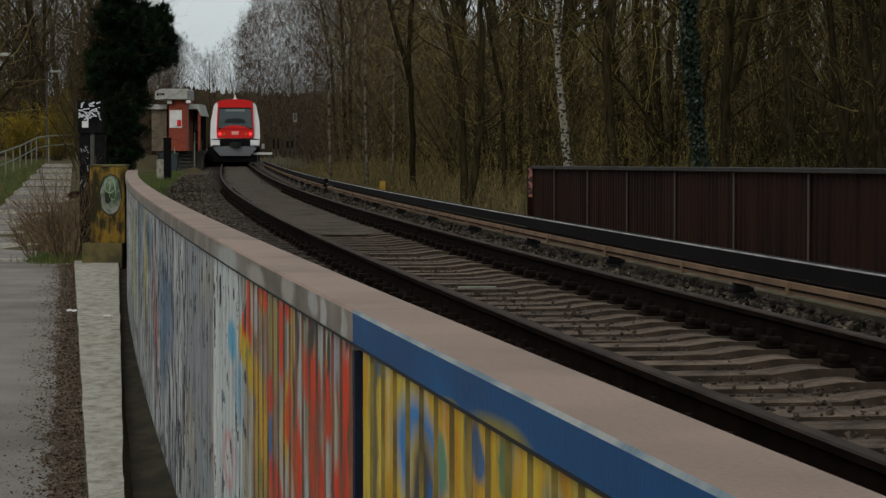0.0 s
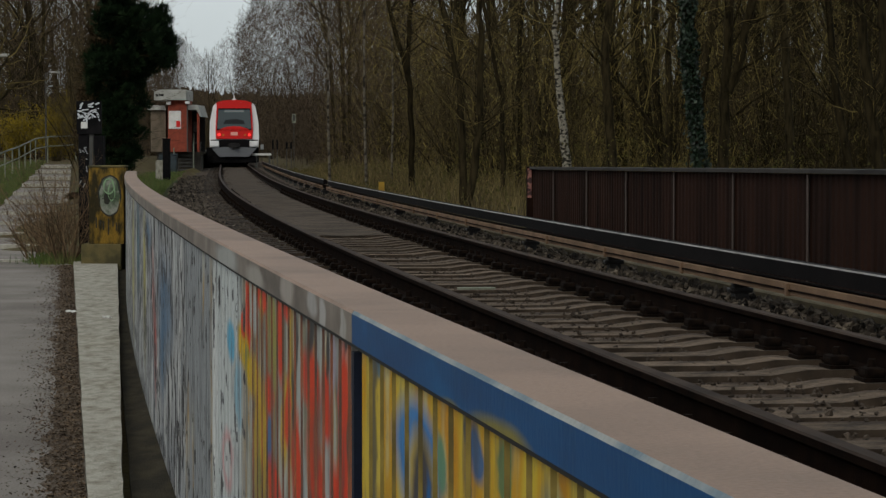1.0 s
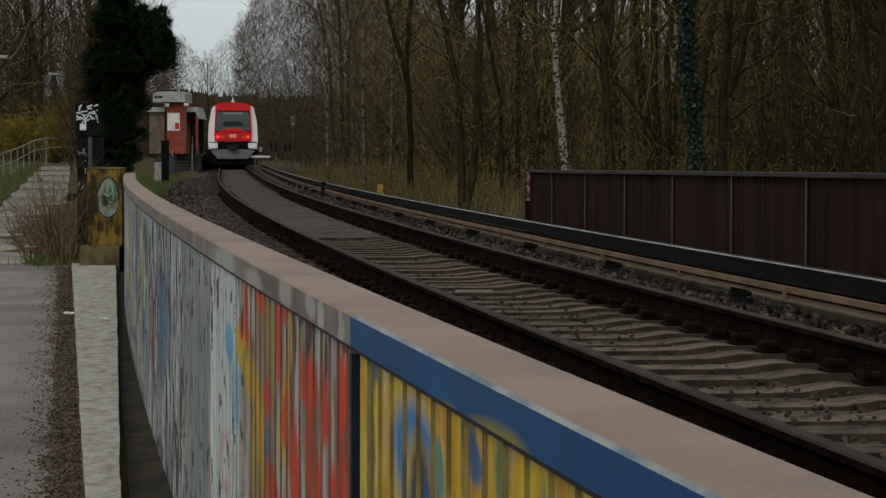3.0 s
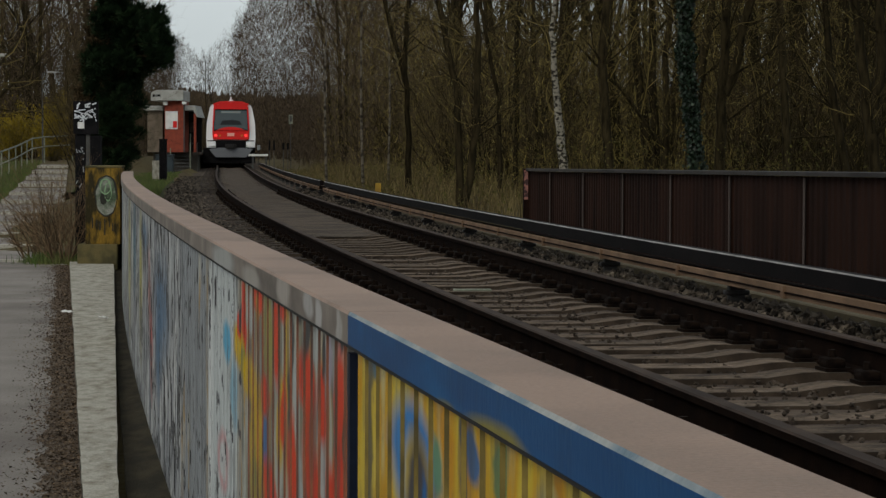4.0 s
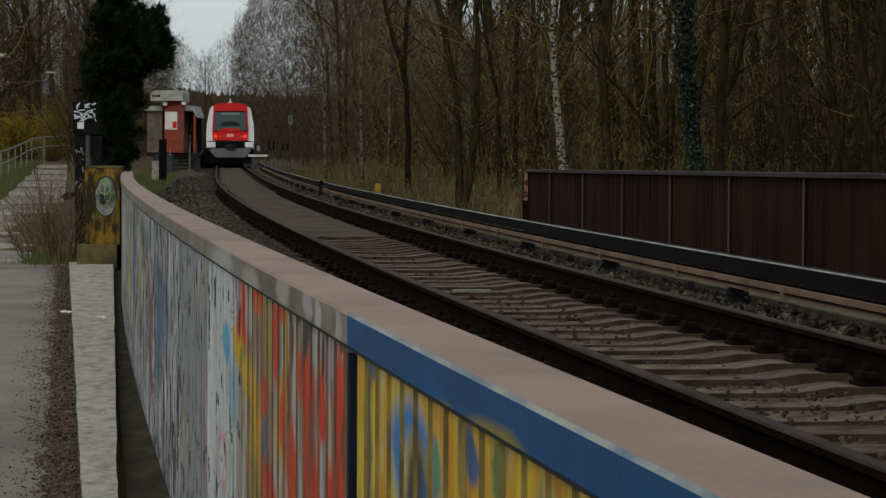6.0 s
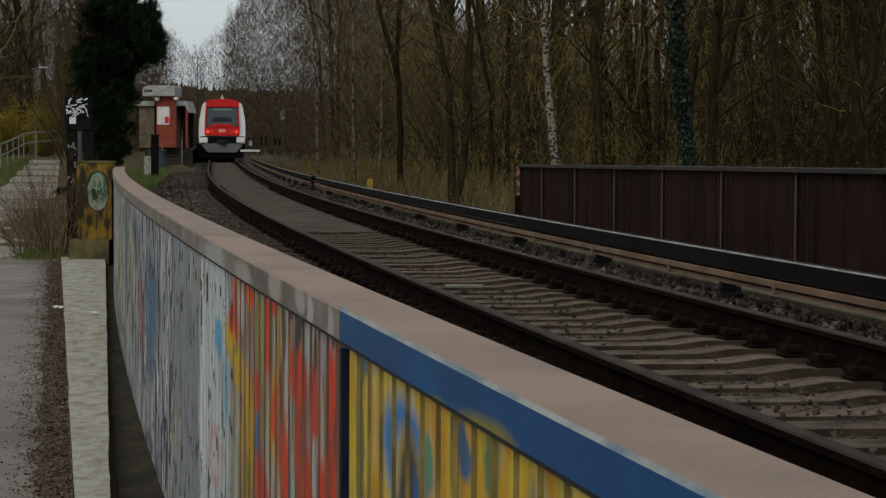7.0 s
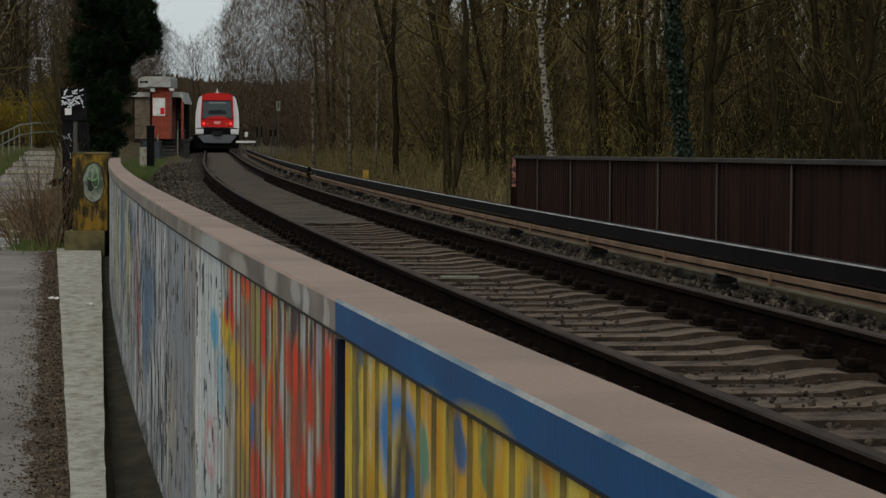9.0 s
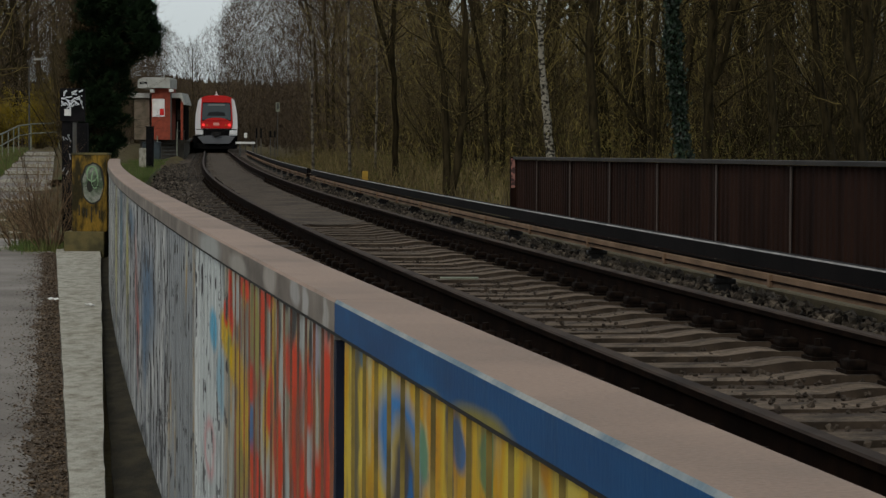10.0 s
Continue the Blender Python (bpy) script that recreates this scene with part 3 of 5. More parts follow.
        for k in ((6.6, 0.05, 0.9, 0.26, (0.05, 0.11, 0.19)), (7.0, -0.25, 0.5, 0.22, (0.045, 0.10, 0.17)), (8.1, -0.28, 0.22, 0.30, (0.30, 0.045, 0.03)), (8.5, 0.05, 0.18, 0.25, (0.26, 0.07, 0.05)), (10.4, 0.0, 0.35, 0.5, (0.32, 0.29, 0.06)), (9.5, 0.35, 0.5, 0.10, (0.05, 0.12, 0.2)), (12.3, 0.2, 0.5, 0.4, (0.05, 0.12, 0.16)), (14.5, 0.0, 0.6, 0.6, (0.34, 0.31, 0.10)), (18, 0.1, 1.0, 0.5, (0.40, 0.40, 0.36)), (5.2, 0.3, 0.35, 0.14, (0.38, 0.40, 0.40))):
            col = stroke(col, *k, amount=0.8, soft=0.5)
        col = over(col, (0.022, 0.022, 0.025), mask(noise_at(4.0, 2.4, 1.8, 33, 5, 0.65), 0.51, 0.56))
    # drips, grime and scratches over all of it
    col = over(col, (0.05, 0.05, 0.05), math_("MULTIPLY", mask(noise_at(11, 2.0, 1.5, 111, 5), 0.52, 0.64), 0.15 if "cap" in kind else 0.6))
    grime = mask(noise_at(26, 20, 1.5, 131, 4, 0.6), 0.58, 0.75)
    col = over(col, (0.10, 0.095, 0.08), math_("MULTIPLY", grime, 0.12 if "cap" in kind else 0.45))
    tone = n.new("ShaderNodeHueSaturation")
    tone.inputs["Saturation"].default_value, tone.inputs["Value"].default_value = 1.06, 0.84
    l.new(col, tone.inputs["Color"])
    l.new(tone.outputs[0], p.inputs["Base Color"])
    b = n.new("ShaderNodeBump")
    b.inputs["Strength"].default_value, b.inputs["Distance"].default_value = 0.25, 0.004
    l.new(noise_at(30, 14, 2.0, 7, 4), b.inputs["Height"])
    l.new(b.outputs[0], p.inputs["Normal"])
    return m


P_YELLOW, P_RED, P_GREY = paint("yellow_graffiti", "yellow"), paint("red_graffiti", "red"), paint("grey_overpaint", "grey")
P_BLUECAP, P_GREYCAP = paint("blue_sprayed_capping", "blue_cap"), paint("grimy_capping_face", "grey_cap")
M_ARRIS = material("worn_arris", (0.24, 0.248, 0.24), (0.096, 0.136, 0.168), 6.0, 0.5, 0.2, 60)
# darker colours for the rib flanks: groove shade put into the paint
M_RIBSHADE_YELLOW = material("old_ochre_coat", (0.208, 0.152, 0.036), (0.068, 0.0544, 0.0224), 6, 0.7, 0.3, 40, lo=0.35, hi=0.65)
M_RIBSHADE_RED = material("old_grey_coat", (0.24, 0.08, 0.04), (0.064, 0.044, 0.036), 5, 0.7, 0.3, 40, lo=0.3, hi=0.65)
M_NAVY = material("navy_post", (0.004, 0.0072, 0.0176), (0.0064, 0.0112, 0.024), 4, 0.6)
M_SLAB = material("deck_concrete", (0.068, 0.0608, 0.0496), (0.04, 0.036, 0.0288), 2.0, 0.9, 0.5, 40)


def rib_sheet(s0, s1, z0, z1, off, pitch, depth, shift):
    """A trapezoidal sheet that stands along the track."""
    bm = bmesh.new()
    uv = bm.loops.layers.uv.new("UVMap")
    prev = None
    n = int(math.ceil((s1 - s0) / pitch))
    for i in range(n):
        for f, d in ((0.0, 0), (0.66, 0), (0.72, 1), (0.94, 1), (1.0, 0)):
            s = s0 + (i + f) * pitch
            if s > s1 or (f == 0.0 and i):
                continue
            o = off - depth * (1 - d) + shift(s)
            pair = (bm.verts.new(on_line(s, o, z0)), bm.verts.new(on_line(s, o, z1)), s)
            if prev:
                q = bm.faces.new((prev[0], pair[0], pair[1], prev[1]))
                # flanks of the nearer ribs take the groove-shade colour
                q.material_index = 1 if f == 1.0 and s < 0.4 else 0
                for lo, c in zip(q.loops, ((prev[2], z0), (s, z0), (s, z1), (prev[2], z1))):
                    lo[uv].uv = c
            prev = pair
    return bm


def build_parapet():
    top = empty("parapet", None, "curved bridge parapet of ribbed steel sheets sprayed with graffiti", "parapet", kind="structure")
    joints = [-22.0, -15.5, -8.9, -2.28, 4.3, 8.3, 12.5, 17.0, 22.5, 30.2]
    for a, b in zip(joints, joints[1:]):
        mat = P_YELLOW if b < 0 else P_RED if a < 1 else P_GREY
        ob = part("panel", rib_sheet(a + 0.015, b - (0.015 if b < 0 or b == 8.3 else 0.004), -0.87, CAP_Z - 0.065, -2.592, 0.165, 0.007, wall_shift), [mat, M_RIBSHADE_YELLOW if mat is P_YELLOW else M_RIBSHADE_RED if mat is P_RED and a < 0 else mat], top,
                  "ribbed sheet in yellow with blue spray strokes" if mat is P_YELLOW else "ribbed sheet with red and yellow graffiti" if mat is P_RED else "ribbed sheet overpainted in grey")
        sol = ob.modifiers.new("thickness", "SOLIDIFY")
        sol.thickness, sol.offset = 0.004, 0
        face = P_BLUECAP if b < 0 else P_GREYCAP
        prof = [(-2.615, CAP_Z - 0.071), (-2.615, CAP_Z - 0.007), (-2.610, CAP_Z), (-2.46, CAP_Z), (-2.452, CAP_Z - 0.01), (-2.452, CAP_Z - 0.071)]
        part("capping", sweep(prof, a + 0.002, b - 0.002, 0.15, mats=[0, 2, 1, 1, 0, 0], shift=wall_shift), [face, M_CAP, M_ARRIS if b < 0 else M_CAP], top,
             "blue-sprayed capping with dusty pink-brown top" if b < 0 else "dusty pink-brown steel capping")
        # post behind the joint
        face_ = -2.6145 if b < 0 else -2.595
        part("post", sweep([(face_, -0.85), (face_, CAP_Z - 0.089), (-2.47, CAP_Z - 0.089), (-2.47, -0.85)], b - 0.03, b + 0.012, 0.04, shift=wall_shift), M_NAVY if b < 0 else M_GREYPOST, top)
    # shadow line under the capping, put in as a near-black drip edge strip
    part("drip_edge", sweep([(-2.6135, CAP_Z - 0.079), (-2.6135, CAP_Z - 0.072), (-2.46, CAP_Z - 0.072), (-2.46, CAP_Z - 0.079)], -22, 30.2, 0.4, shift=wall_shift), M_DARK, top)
    slab = part("deck_edge", sweep([(-2.45, -1.3), (-2.45, -0.30), (-2.15, -0.30), (-2.15, -1.3)], -28, 30, 1.0, shift=wall_shift), M_SLAB)
    tagged(slab, "concrete edge of the bridge deck", "bridge deck", kind="structure")


def build_far_parapet():
    """The brown parapet on the other side of the bridge."""
    top = empty("far_parapet", None, "dark brown sheet-metal bridge parapet with pale seams", "parapet", kind="structure")
    # line of seams: far end to near
    a, b = Vector((1.81, 40.0, 0.0)), Vector((3.55, 24.0, 0.0))
    d = (b - a) / 5.0

    def top_z(k):
        return 0.645 + 0.021 * k

    yaw = math.atan2(d.y, d.x)
    side = Vector((-d.y, d.x, 0)).normalized()
    for k in range(-1, 11):
        k0, k1 = (k if k >= 0 else -0.78), k + 1
        p0, p1 = a + d * k0, a + d * k1
        n = int(round((p1 - p0).length / 0.2))
        vs, fs = [], []
        for i in range(n * 4 + 1):
            f = i / (n * 4)
            q = p0.lerp(p1, f) + side * (0.014 if (i % 4) in (1, 2) else 0.0)
            vs += [(q.x, q.y, -1.0), (q.x, q.y, top_z(k0 + (k1 - k0) * f) - 0.05)]
        fs = [(2 * i, 2 * i + 2, 2 * i + 3, 2 * i + 1) for i in range(n * 4)]
        ob = part("panel", (vs, fs), M_BROWNWALL, top)
        sol = ob.modifiers.new("thickness", "SOLIDIFY")
        sol.thickness = 0.005
        m = Matrix.Translation(p1) @ Matrix.Rotation(yaw, 4, "Z")
        s = part("seam_strip", boxes((-0.03, 0.03, -0.026, -0.016, -1.0, top_z(k1) - 0.06), bevel=0.003), M_SEAM, top, "pale vertical seam strip")
        s.matrix_basis = m
        bm = bmesh.new()
        ring = []
        for p, kk in ((p0, k0), (p1, k1)):
            z = top_z(kk)
            ring.append([bm.verts.new(p + side * o + Vector((0, 0, z + h))) for o, h in ((-0.06, -0.045), (-0.06, -0.006), (-0.05, 0), (0.09, 0), (0.10, -0.006), (0.10, -0.045))])
        for j in range(6):
            i = (j + 1) % 6
            bm.faces.new((ring[0][j], ring[1][j], ring[1][i], ring[0][i]))
        bm.faces.new(ring[0])
        bm.faces.new(ring[1][::-1])
        part("capping", bm, M_BROWNCAP, top)
    e0 = a + d * -0.78
    m = Matrix.Translation(e0) @ Matrix.Rotation(yaw, 4, "Z")
    ep = part("end_post", boxes((-0.05, 0.05, -0.095, 0.1, -1.0, 0.63), bevel=0.006), M_BROWNWALL, top)
    ep.matrix_basis = m
    tag = part("sticker_strip", boxes((0.051, 0.056, -0.086, -0.018, 0.10, 0.60), bevel=0.0), material("pink_sticker", (0.288, 0.136, 0.112), (0.056, 0.032, 0.032), 14, 0.7, lo=0.45, hi=0.55), top, "faded pink graffiti strip")
    tag.matrix_basis = m


# ---- footpath, kerb and gutter ----
def build_path():
    def strip(name, left, right, y0, y1, dy, z, mat, label, cat, thick=0.12):
        ys = np.arange(y0, y1 + 0.01, dy)
        bm = bmesh.new()
        rings = []
        for y in ys:
            zz = z(y)
            rings.append([bm.verts.new((left(y), y, zz - thick)), bm.verts.new((left(y), y, zz)), bm.verts.new((right(y), y, zz)), bm.verts.new((right(y), y, zz - thick))])
        for r, q in zip(rings, rings[1:]):
            for j in range(3):
                bm.faces.new((r[j], q[j], q[j + 1], r[j + 1]))
        bm.faces.new(rings[0])
        bm.faces.new(rings[-1])
        return tagged(part(name, bm, mat), label, cat, kind="structure")

    def worn(y, k):
        return 0.004 * noise.noise((y * 3.1, k, 0)) + 0.008 * noise.noise((y * 0.7, k, 3))

    edge = lambda y: -1.753 - 0.1509 * (y - 12.23) + worn(y, 0.0)
    kerb_r = lambda y: -1.578 - 0.1315 * (y - 12.23) + worn(y, 5.0)
    slot = lambda y: kerb_r(y) + 0.004 + 0.045 * min(1.0, max(0.0, (21.0 - y) / 8.0))
    wall = lambda y: float(np.interp(y, [on_line(s, -2.5 + wall_shift(s)).y for s in np.arange(-26, 29, 1)], [on_line(s, -2.5 + wall_shift(s)).x for s in np.arange(-26, 29, 1)]))
    strip("pavement", lambda y: edge(y) - 5.5, lambda y: edge(y) - 0.04, -14, 38.6, 1.0, lambda y: -0.80, M_ASPHALT, "worn grey asphalt footpath beside the bridge", "footpath")
    strip("kerb", edge, kerb_r, -14, 37.7, 0.12, lambda y: -0.765, M_KERB, "pale weathered concrete kerb along the footpath", "kerb", 0.2)
    strip("gutter", slot, wall, -14, 37.7, 0.5, lambda y: -0.86, M_GUTTER, "dark gutter below the parapet", "gutter", 0.04)
    strip("dirt_band", lambda y: edge(y) - 0.17 - 0.16 * abs(noise.noise((y * 0.9, 2, 0))) - 0.06 * noise.noise((y * 4.0, 7, 0)), lambda y: edge(y) - 0.004, 4, 37, 0.1, lambda y: -0.796, M_DIRT, "brown dirt and rotted leaves along the kerb", "dirt", 0.02)
    # long shallow steps of the ramp
    right = lambda y: -5.95 - 0.147 * (y - 39)
    wide = lambda y: 1.9 - 0.009 * (y - 39)
    ys = [38.6, 43.0, 47.3, 52.2, 57.5, 64.8, 71.2, 79.6, 88, 97, 106, 117]
    top = empty("ramp_steps", None, "long shallow ramp steps with pale edging", "steps", kind="structure")
    for i, (y0, y1) in enumerate(zip(ys, ys[1:])):
        z = float(ramp_z(np.array(y0 + 0.6)))
        for nm, a, b, mt, h in (("tread", y0 + 0.36, y1, M_ASPHALT, 0.0), ("edging", y0, y0 + 0.36, M_KERB, 0.004)):
            bm = bmesh.new()
            v = [bm.verts.new((x, y, zz)) for zz in (z - 0.25, z + h) for x, y in ((right(a) - wide(a), a), (right(a), a), (right(b), b), (right(b) - wide(b), b))]
            for f in ((4, 5, 6, 7), (0, 1, 5, 4), (1, 2, 6, 5), (2, 3, 7, 6), (3, 0, 4, 7)):
                bm.faces.new([v[k] for k in f])
            part(nm, bm, mt, top)
    # fallen leaves and dirt along the kerb
    rng = random.Random(8)
    vs, fs = [], []
    for _ in range(16000):
        y = 9 + 28 * rng.random() ** 1.4
        x = edge(y) - abs(rng.gauss(0, 0.16)) - 0.01
        r = rng.uniform(0.004, 0.015)
        e = Euler((rng.uniform(-0.6, 0.6), rng.uniform(-0.6, 0.6), rng.random() * 6)).to_matrix()
        k = len(vs)
        vs += [Vector((x, y, -0.791)) + e @ Vector(v) * r for v in ((-1, 0, 0), (0, -0.6, 0.1), (1, 0, 0), (0, 0.6, 0.25))]
        fs.append((k, k + 1, k + 2, k + 3))
    tagged(part("leaf_debris", (vs, fs), M_DEBRIS), "dry leaves and dirt swept along the kerb", "leaves", kind="stuff")


build_track()
build_conductor_rail()
trough = part("cable_trough", sweep([(1.86, -0.32), (1.86, -0.13), (1.875, -0.12), (2.2, -0.12), (2.215, -0.13), (2.215, -0.32)], -22, 60, 1.0), M_KERBDIM)
tagged(trough, "weathered concrete cable trough beside the conductor rail", "cable trough", kind="structure")
build_parapet()
build_far_parapet()
build_path()
stones("ballast_stones", 15000, (-8, 60), [(-1.5, -0.85, -0.22), (0.95, 1.85, -0.20), (1.0, 1.85, -0.185), (1.1, 1.8, -0.165), (1.3, 1.8, -0.15)], 0.034, 3, M_STONE, "loose crushed stones of the track bed")
stones("crib_stones", 13000, (-8, 60), [(-0.66, 0.66, -0.20), (-0.66, 0.66, -0.212), (-0.66, 0.66, -0.218), (0.2, 0.68, -0.205), (-2.1, -1.3, -0.24)], 0.019, 5, M_CRIB, "small stones between the sleepers")
stones("shoulder_stones", 6000, (20, 95), [(-2.2, -0.9, -0.21), (-1.9, -0.9, -0.2)], 0.04, 6, M_STONE, "loose stones on the dark track shoulder")


# ---- the train ----
def build_train():
    """Rear car: red mask, white body. Origin at rail level under the rear end; +y runs forward."""
    shell = [(-1.38, 0.95), (-1.41, 1.6), (-1.38, 2.4), (-1.20, 3.32), (-1.06, 3.48), (-0.7, 3.58), (0, 3.62), (0.7, 3.58), (1.06, 3.48), (1.20, 3.32), (1.38, 2.4), (1.41, 1.6), (1.38, 0.95)]
    cars = []
    for c in range(3):
        car = empty("train_car", None, "red and white suburban train car seen from its rear" if c == 0 else "white suburban train car coupled ahead", "train", "train cars")
        part("body", prism(shell, 0.0 if c == 0 else 0.2, 20.6, 0.03), M_TWHITE, car, "white painted body shell")
        part("underframe", boxes((-1.58, 1.40, 0.5, 20.2, 0.12, 0.98), (-1.25, 1.25, 0.06, 0.6, 0.10, 0.45), bevel=0.03), M_TBLACK, car, "black underframe and bogies")
        for y in (3.0, 17.5):
            for k in (-1.0, 1.0):
                for side in (-1, 1):
                    bm = bmesh.new()
                    rod(bm, (side * 0.70, y + k, 0.43), (side * 0.82, y + k, 0.43), 0.43, 0.43, 20)
                    part("wheel", bm, M_RUST, car)
        for side in (-1, 1):
            for y in np.arange(2.4, 19, 2.4):
                b = boxes((side * 1.40 - 0.012, side * 1.40 + 0.012, y, y + 1.5, 1.75, 2.55), bevel=0.01)
                part("side_window", b, M_GLASS, car)
        if c == 0:
            part("mask", prism([(-1.03, 1.45), (-1.06, 1.9), (-0.96, 3.30), (-0.98, 3.42), (-0.68, 3.53), (0, 3.58), (0.68, 3.53), (0.98, 3.42), (0.96, 3.30), (1.06, 1.9), (1.03, 1.45)], -0.10, 0.02, 0.03), M_TRED, car, "glossy red front mask")
            part("roof_edge", prism([(-1.02, 3.40), (-0.7, 3.52), (0, 3.57), (0.7, 3.52), (1.02, 3.40), (1.0, 3.52), (0.66, 3.635), (0, 3.68), (-0.66, 3.635), (-1.0, 3.52)], -0.12, 1.2, 0.015), M_TRED, car, "red roof edge")
            part("windscreen", prism([(-0.97, 2.02), (0.97, 2.02), (0.90, 3.14), (-0.90, 3.14)], -0.115, -0.06, 0.012), M_GLASS, car, "dark grey-blue windscreen")
            part("destination_display", boxes((-0.55, 0.55, -0.121, -0.11, 2.98, 3.10)), plain("display_grey", (0.16, 0.18, 0.17), 0.4), car)
            part("windscreen_frame", prism([(-0.99, 1.96), (0.99, 1.96), (0.92, 3.20), (-0.92, 3.20)], -0.108, -0.06, 0.008), M_TBLACK, car, "black rubber surround")
            # dark strip laid on the glass for the shade inside the cab
            part("dashboard", prism([(-0.62, 2.30), (0.62, 2.30), (0.52, 2.52), (0.1, 2.60), (-0.5, 2.54)], -0.119, -0.112, 0.002), plain("cab_shade", (0.018, 0.02, 0.022), 0.5), car, "dark strip on the glass for the shaded cab interior")
            part("wiper", boxes((0.02, 0.75, -0.135, -0.12, 2.06, 2.10)), M_TBLACK, car)
            part("red_nose", prism([(-0.85, 1.98), (-0.6, 2.10), (-0.3, 2.17), (0.0, 2.19), (0.3, 2.17), (0.6, 2.10), (0.85, 1.98)], -0.14, -0.07, 0.01), M_TRED, car)
            part("emblem", boxes((-0.2, 0.2, -0.118, -0.1, 1.66, 1.85), bevel=0.004), plain("emblem_pink", (0.75, 0.35, 0.30), 0.4), car)
            for side in (-1, 1):
                bm = bmesh.new()
                rod(bm, (side * 0.86, -0.135, 1.70), (side * 0.86, -0.09, 1.70), 0.085, 0.085, 16)
                part("tail_light", bm, M_LAMP, car, "glowing red tail light")
                bm = bmesh.new()
                rod(bm, (side * 0.62, -0.125, 1.69), (side * 0.62, -0.09, 1.69), 0.055, 0.055, 12)
                part("headlight", bm, M_AMBER, car)
                part("bumper_corner", boxes((side * 1.11 - 0.24, side * 1.11 + 0.24, -0.07, 0.02, 1.06, 1.36), bevel=0.02), M_TWHITE, car)
                part("buffer_strip", boxes((side * 1.08 - 0.26, side * 1.08 + 0.26, -0.085, -0.06, 1.365, 1.42)), M_TBLACK, car)
            part("coupler_bay", prism([(-0.86, 0.9), (0.86, 0.9), (0.86, 1.42), (-0.86, 1.42)], -0.085, 0.05, 0.01), M_TBLACK, car)
            bm = boxes((-0.3, 0.3, -0.30, -0.08, 0.98, 1.2), (-0.14, 0.16, -0.42, -0.28, 0.96, 1.22), bevel=0.02)
            rod(bm, (-0.33, -0.15, 1.1), (0.33, -0.15, 1.1), 0.05)
            part("coupler", bm, M_INSUL, car, "dark centre coupler")
            part("apron", prism([(-0.86, 0.44), (0.86, 0.44), (1.27, 0.92), (0.62, 1.0), (-0.62, 1.0), (-1.27, 0.92)], -0.14, 0.02, 0.02), M_TGREY, car, "grey apron under the coupler")
            part("apron_rail", boxes((-1.36, 1.36, -0.10, 0.1, 0.93, 1.0), bevel=0.01), M_TBLACK, car)
            bm = bmesh.new()
            rod(bm, (0.0, 0.5, 3.66), (0.0, 0.5, 3.93), 0.03)
            rod(bm, (-0.13, 0.5, 3.66), (0, 0.5, 3.78), 0.025)
            rod(bm, (0.13, 0.5, 3.66), (0, 0.5, 3.78), 0.025)
            part("antenna", bm, M_TWHITE, car)
        cars.append(car)
    return cars


M_AMBER = plain("amber_lens", (0.45, 0.20, 0.03), 0.3)
CARS = build_train()


# ---- trees ----
class Wood:
    """Gathers tapered limbs into two meshes, stout ones and twigs."""

    def __init__(self, seed):
        self.rng = random.Random(seed)
        self.stout, self.fine = ([], []), ([], [])

    def limb(self, pts, radii, sides, bag):
        vs, fs = bag
        k = len(vs)
        for i, (p, r) in enumerate(zip(pts, radii)):
            d = (pts[min(i + 1, len(pts) - 1)] - pts[max(i - 1, 0)]).normalized()
            u = d.orthogonal().normalized() if abs(d.z) < 0.99 else Vector((1, 0, 0))
            w = d.cross(u)
            for j in range(sides):
                a = 2 * math.pi * j / sides
                vs.append(p + (u * math.cos(a) + w * math.sin(a)) * r)
        for i in range(len(pts) - 1):
            for j in range(sides):
                q = (j + 1) % sides
                fs.append((k + i * sides + j, k + i * sides + q, k + (i + 1) * sides + q, k + (i + 1) * sides + j))

    def path(self, start, way, length, steps, wander, lift):
        pts, d = [start], way.normalized()
        for _ in range(steps):
            g = self.rng.gauss
            d = (d + Vector((g(0, wander), g(0, wander), g(0, wander) + lift))).normalized()
            pts.append(pts[-1] + d * (length / steps))
        return pts

    def grow(self, start, way, length, radius, level, spread=0.8, first=0.3, kids=(9, 6, 5), lift=0.06):
        rng = self.rng
        steps = (9, 6, 4, 3)[min(level, 3)]
        pts = self.path(start, way, length, steps, (0.05, 0.13, 0.18, 0.22)[min(level, 3)], lift if level else 0.03)
        tip = 0.25 if level < 2 else 0.4
        radii = [radius * (1 - (1 - tip) * i / steps) for i in range(steps + 1)]
        self.limb(pts, radii, (8, 5, 3, 3)[min(level, 3)], self.stout if level < 2 else self.fine)
        if level >= len(kids):
            return
        for i in range(kids[level]):
            f = first + (1 - first) * (i + rng.random()) / kids[level]
            x = min(f * steps, steps - 0.01)
            a = int(x)
            p = pts[a].lerp(pts[a + 1], x - a)
            axis = (pts[a + 1] - pts[a]).normalized()
            turn = rng.uniform(0, 2 * math.pi)
            u = axis.orthogonal().normalized()
            w = axis.cross(u)
            out = (axis * (1 / spread) * rng.uniform(0.6, 1.0) + (u * math.cos(turn) + w * math.sin(turn))).normalized()
            self.grow(p, out, length * rng.uniform(0.28, 0.5) * (1.15 - 0.5 * f), radii[a] * rng.uniform(0.35, 0.6), level + 1, spread, 0.2, kids, lift)


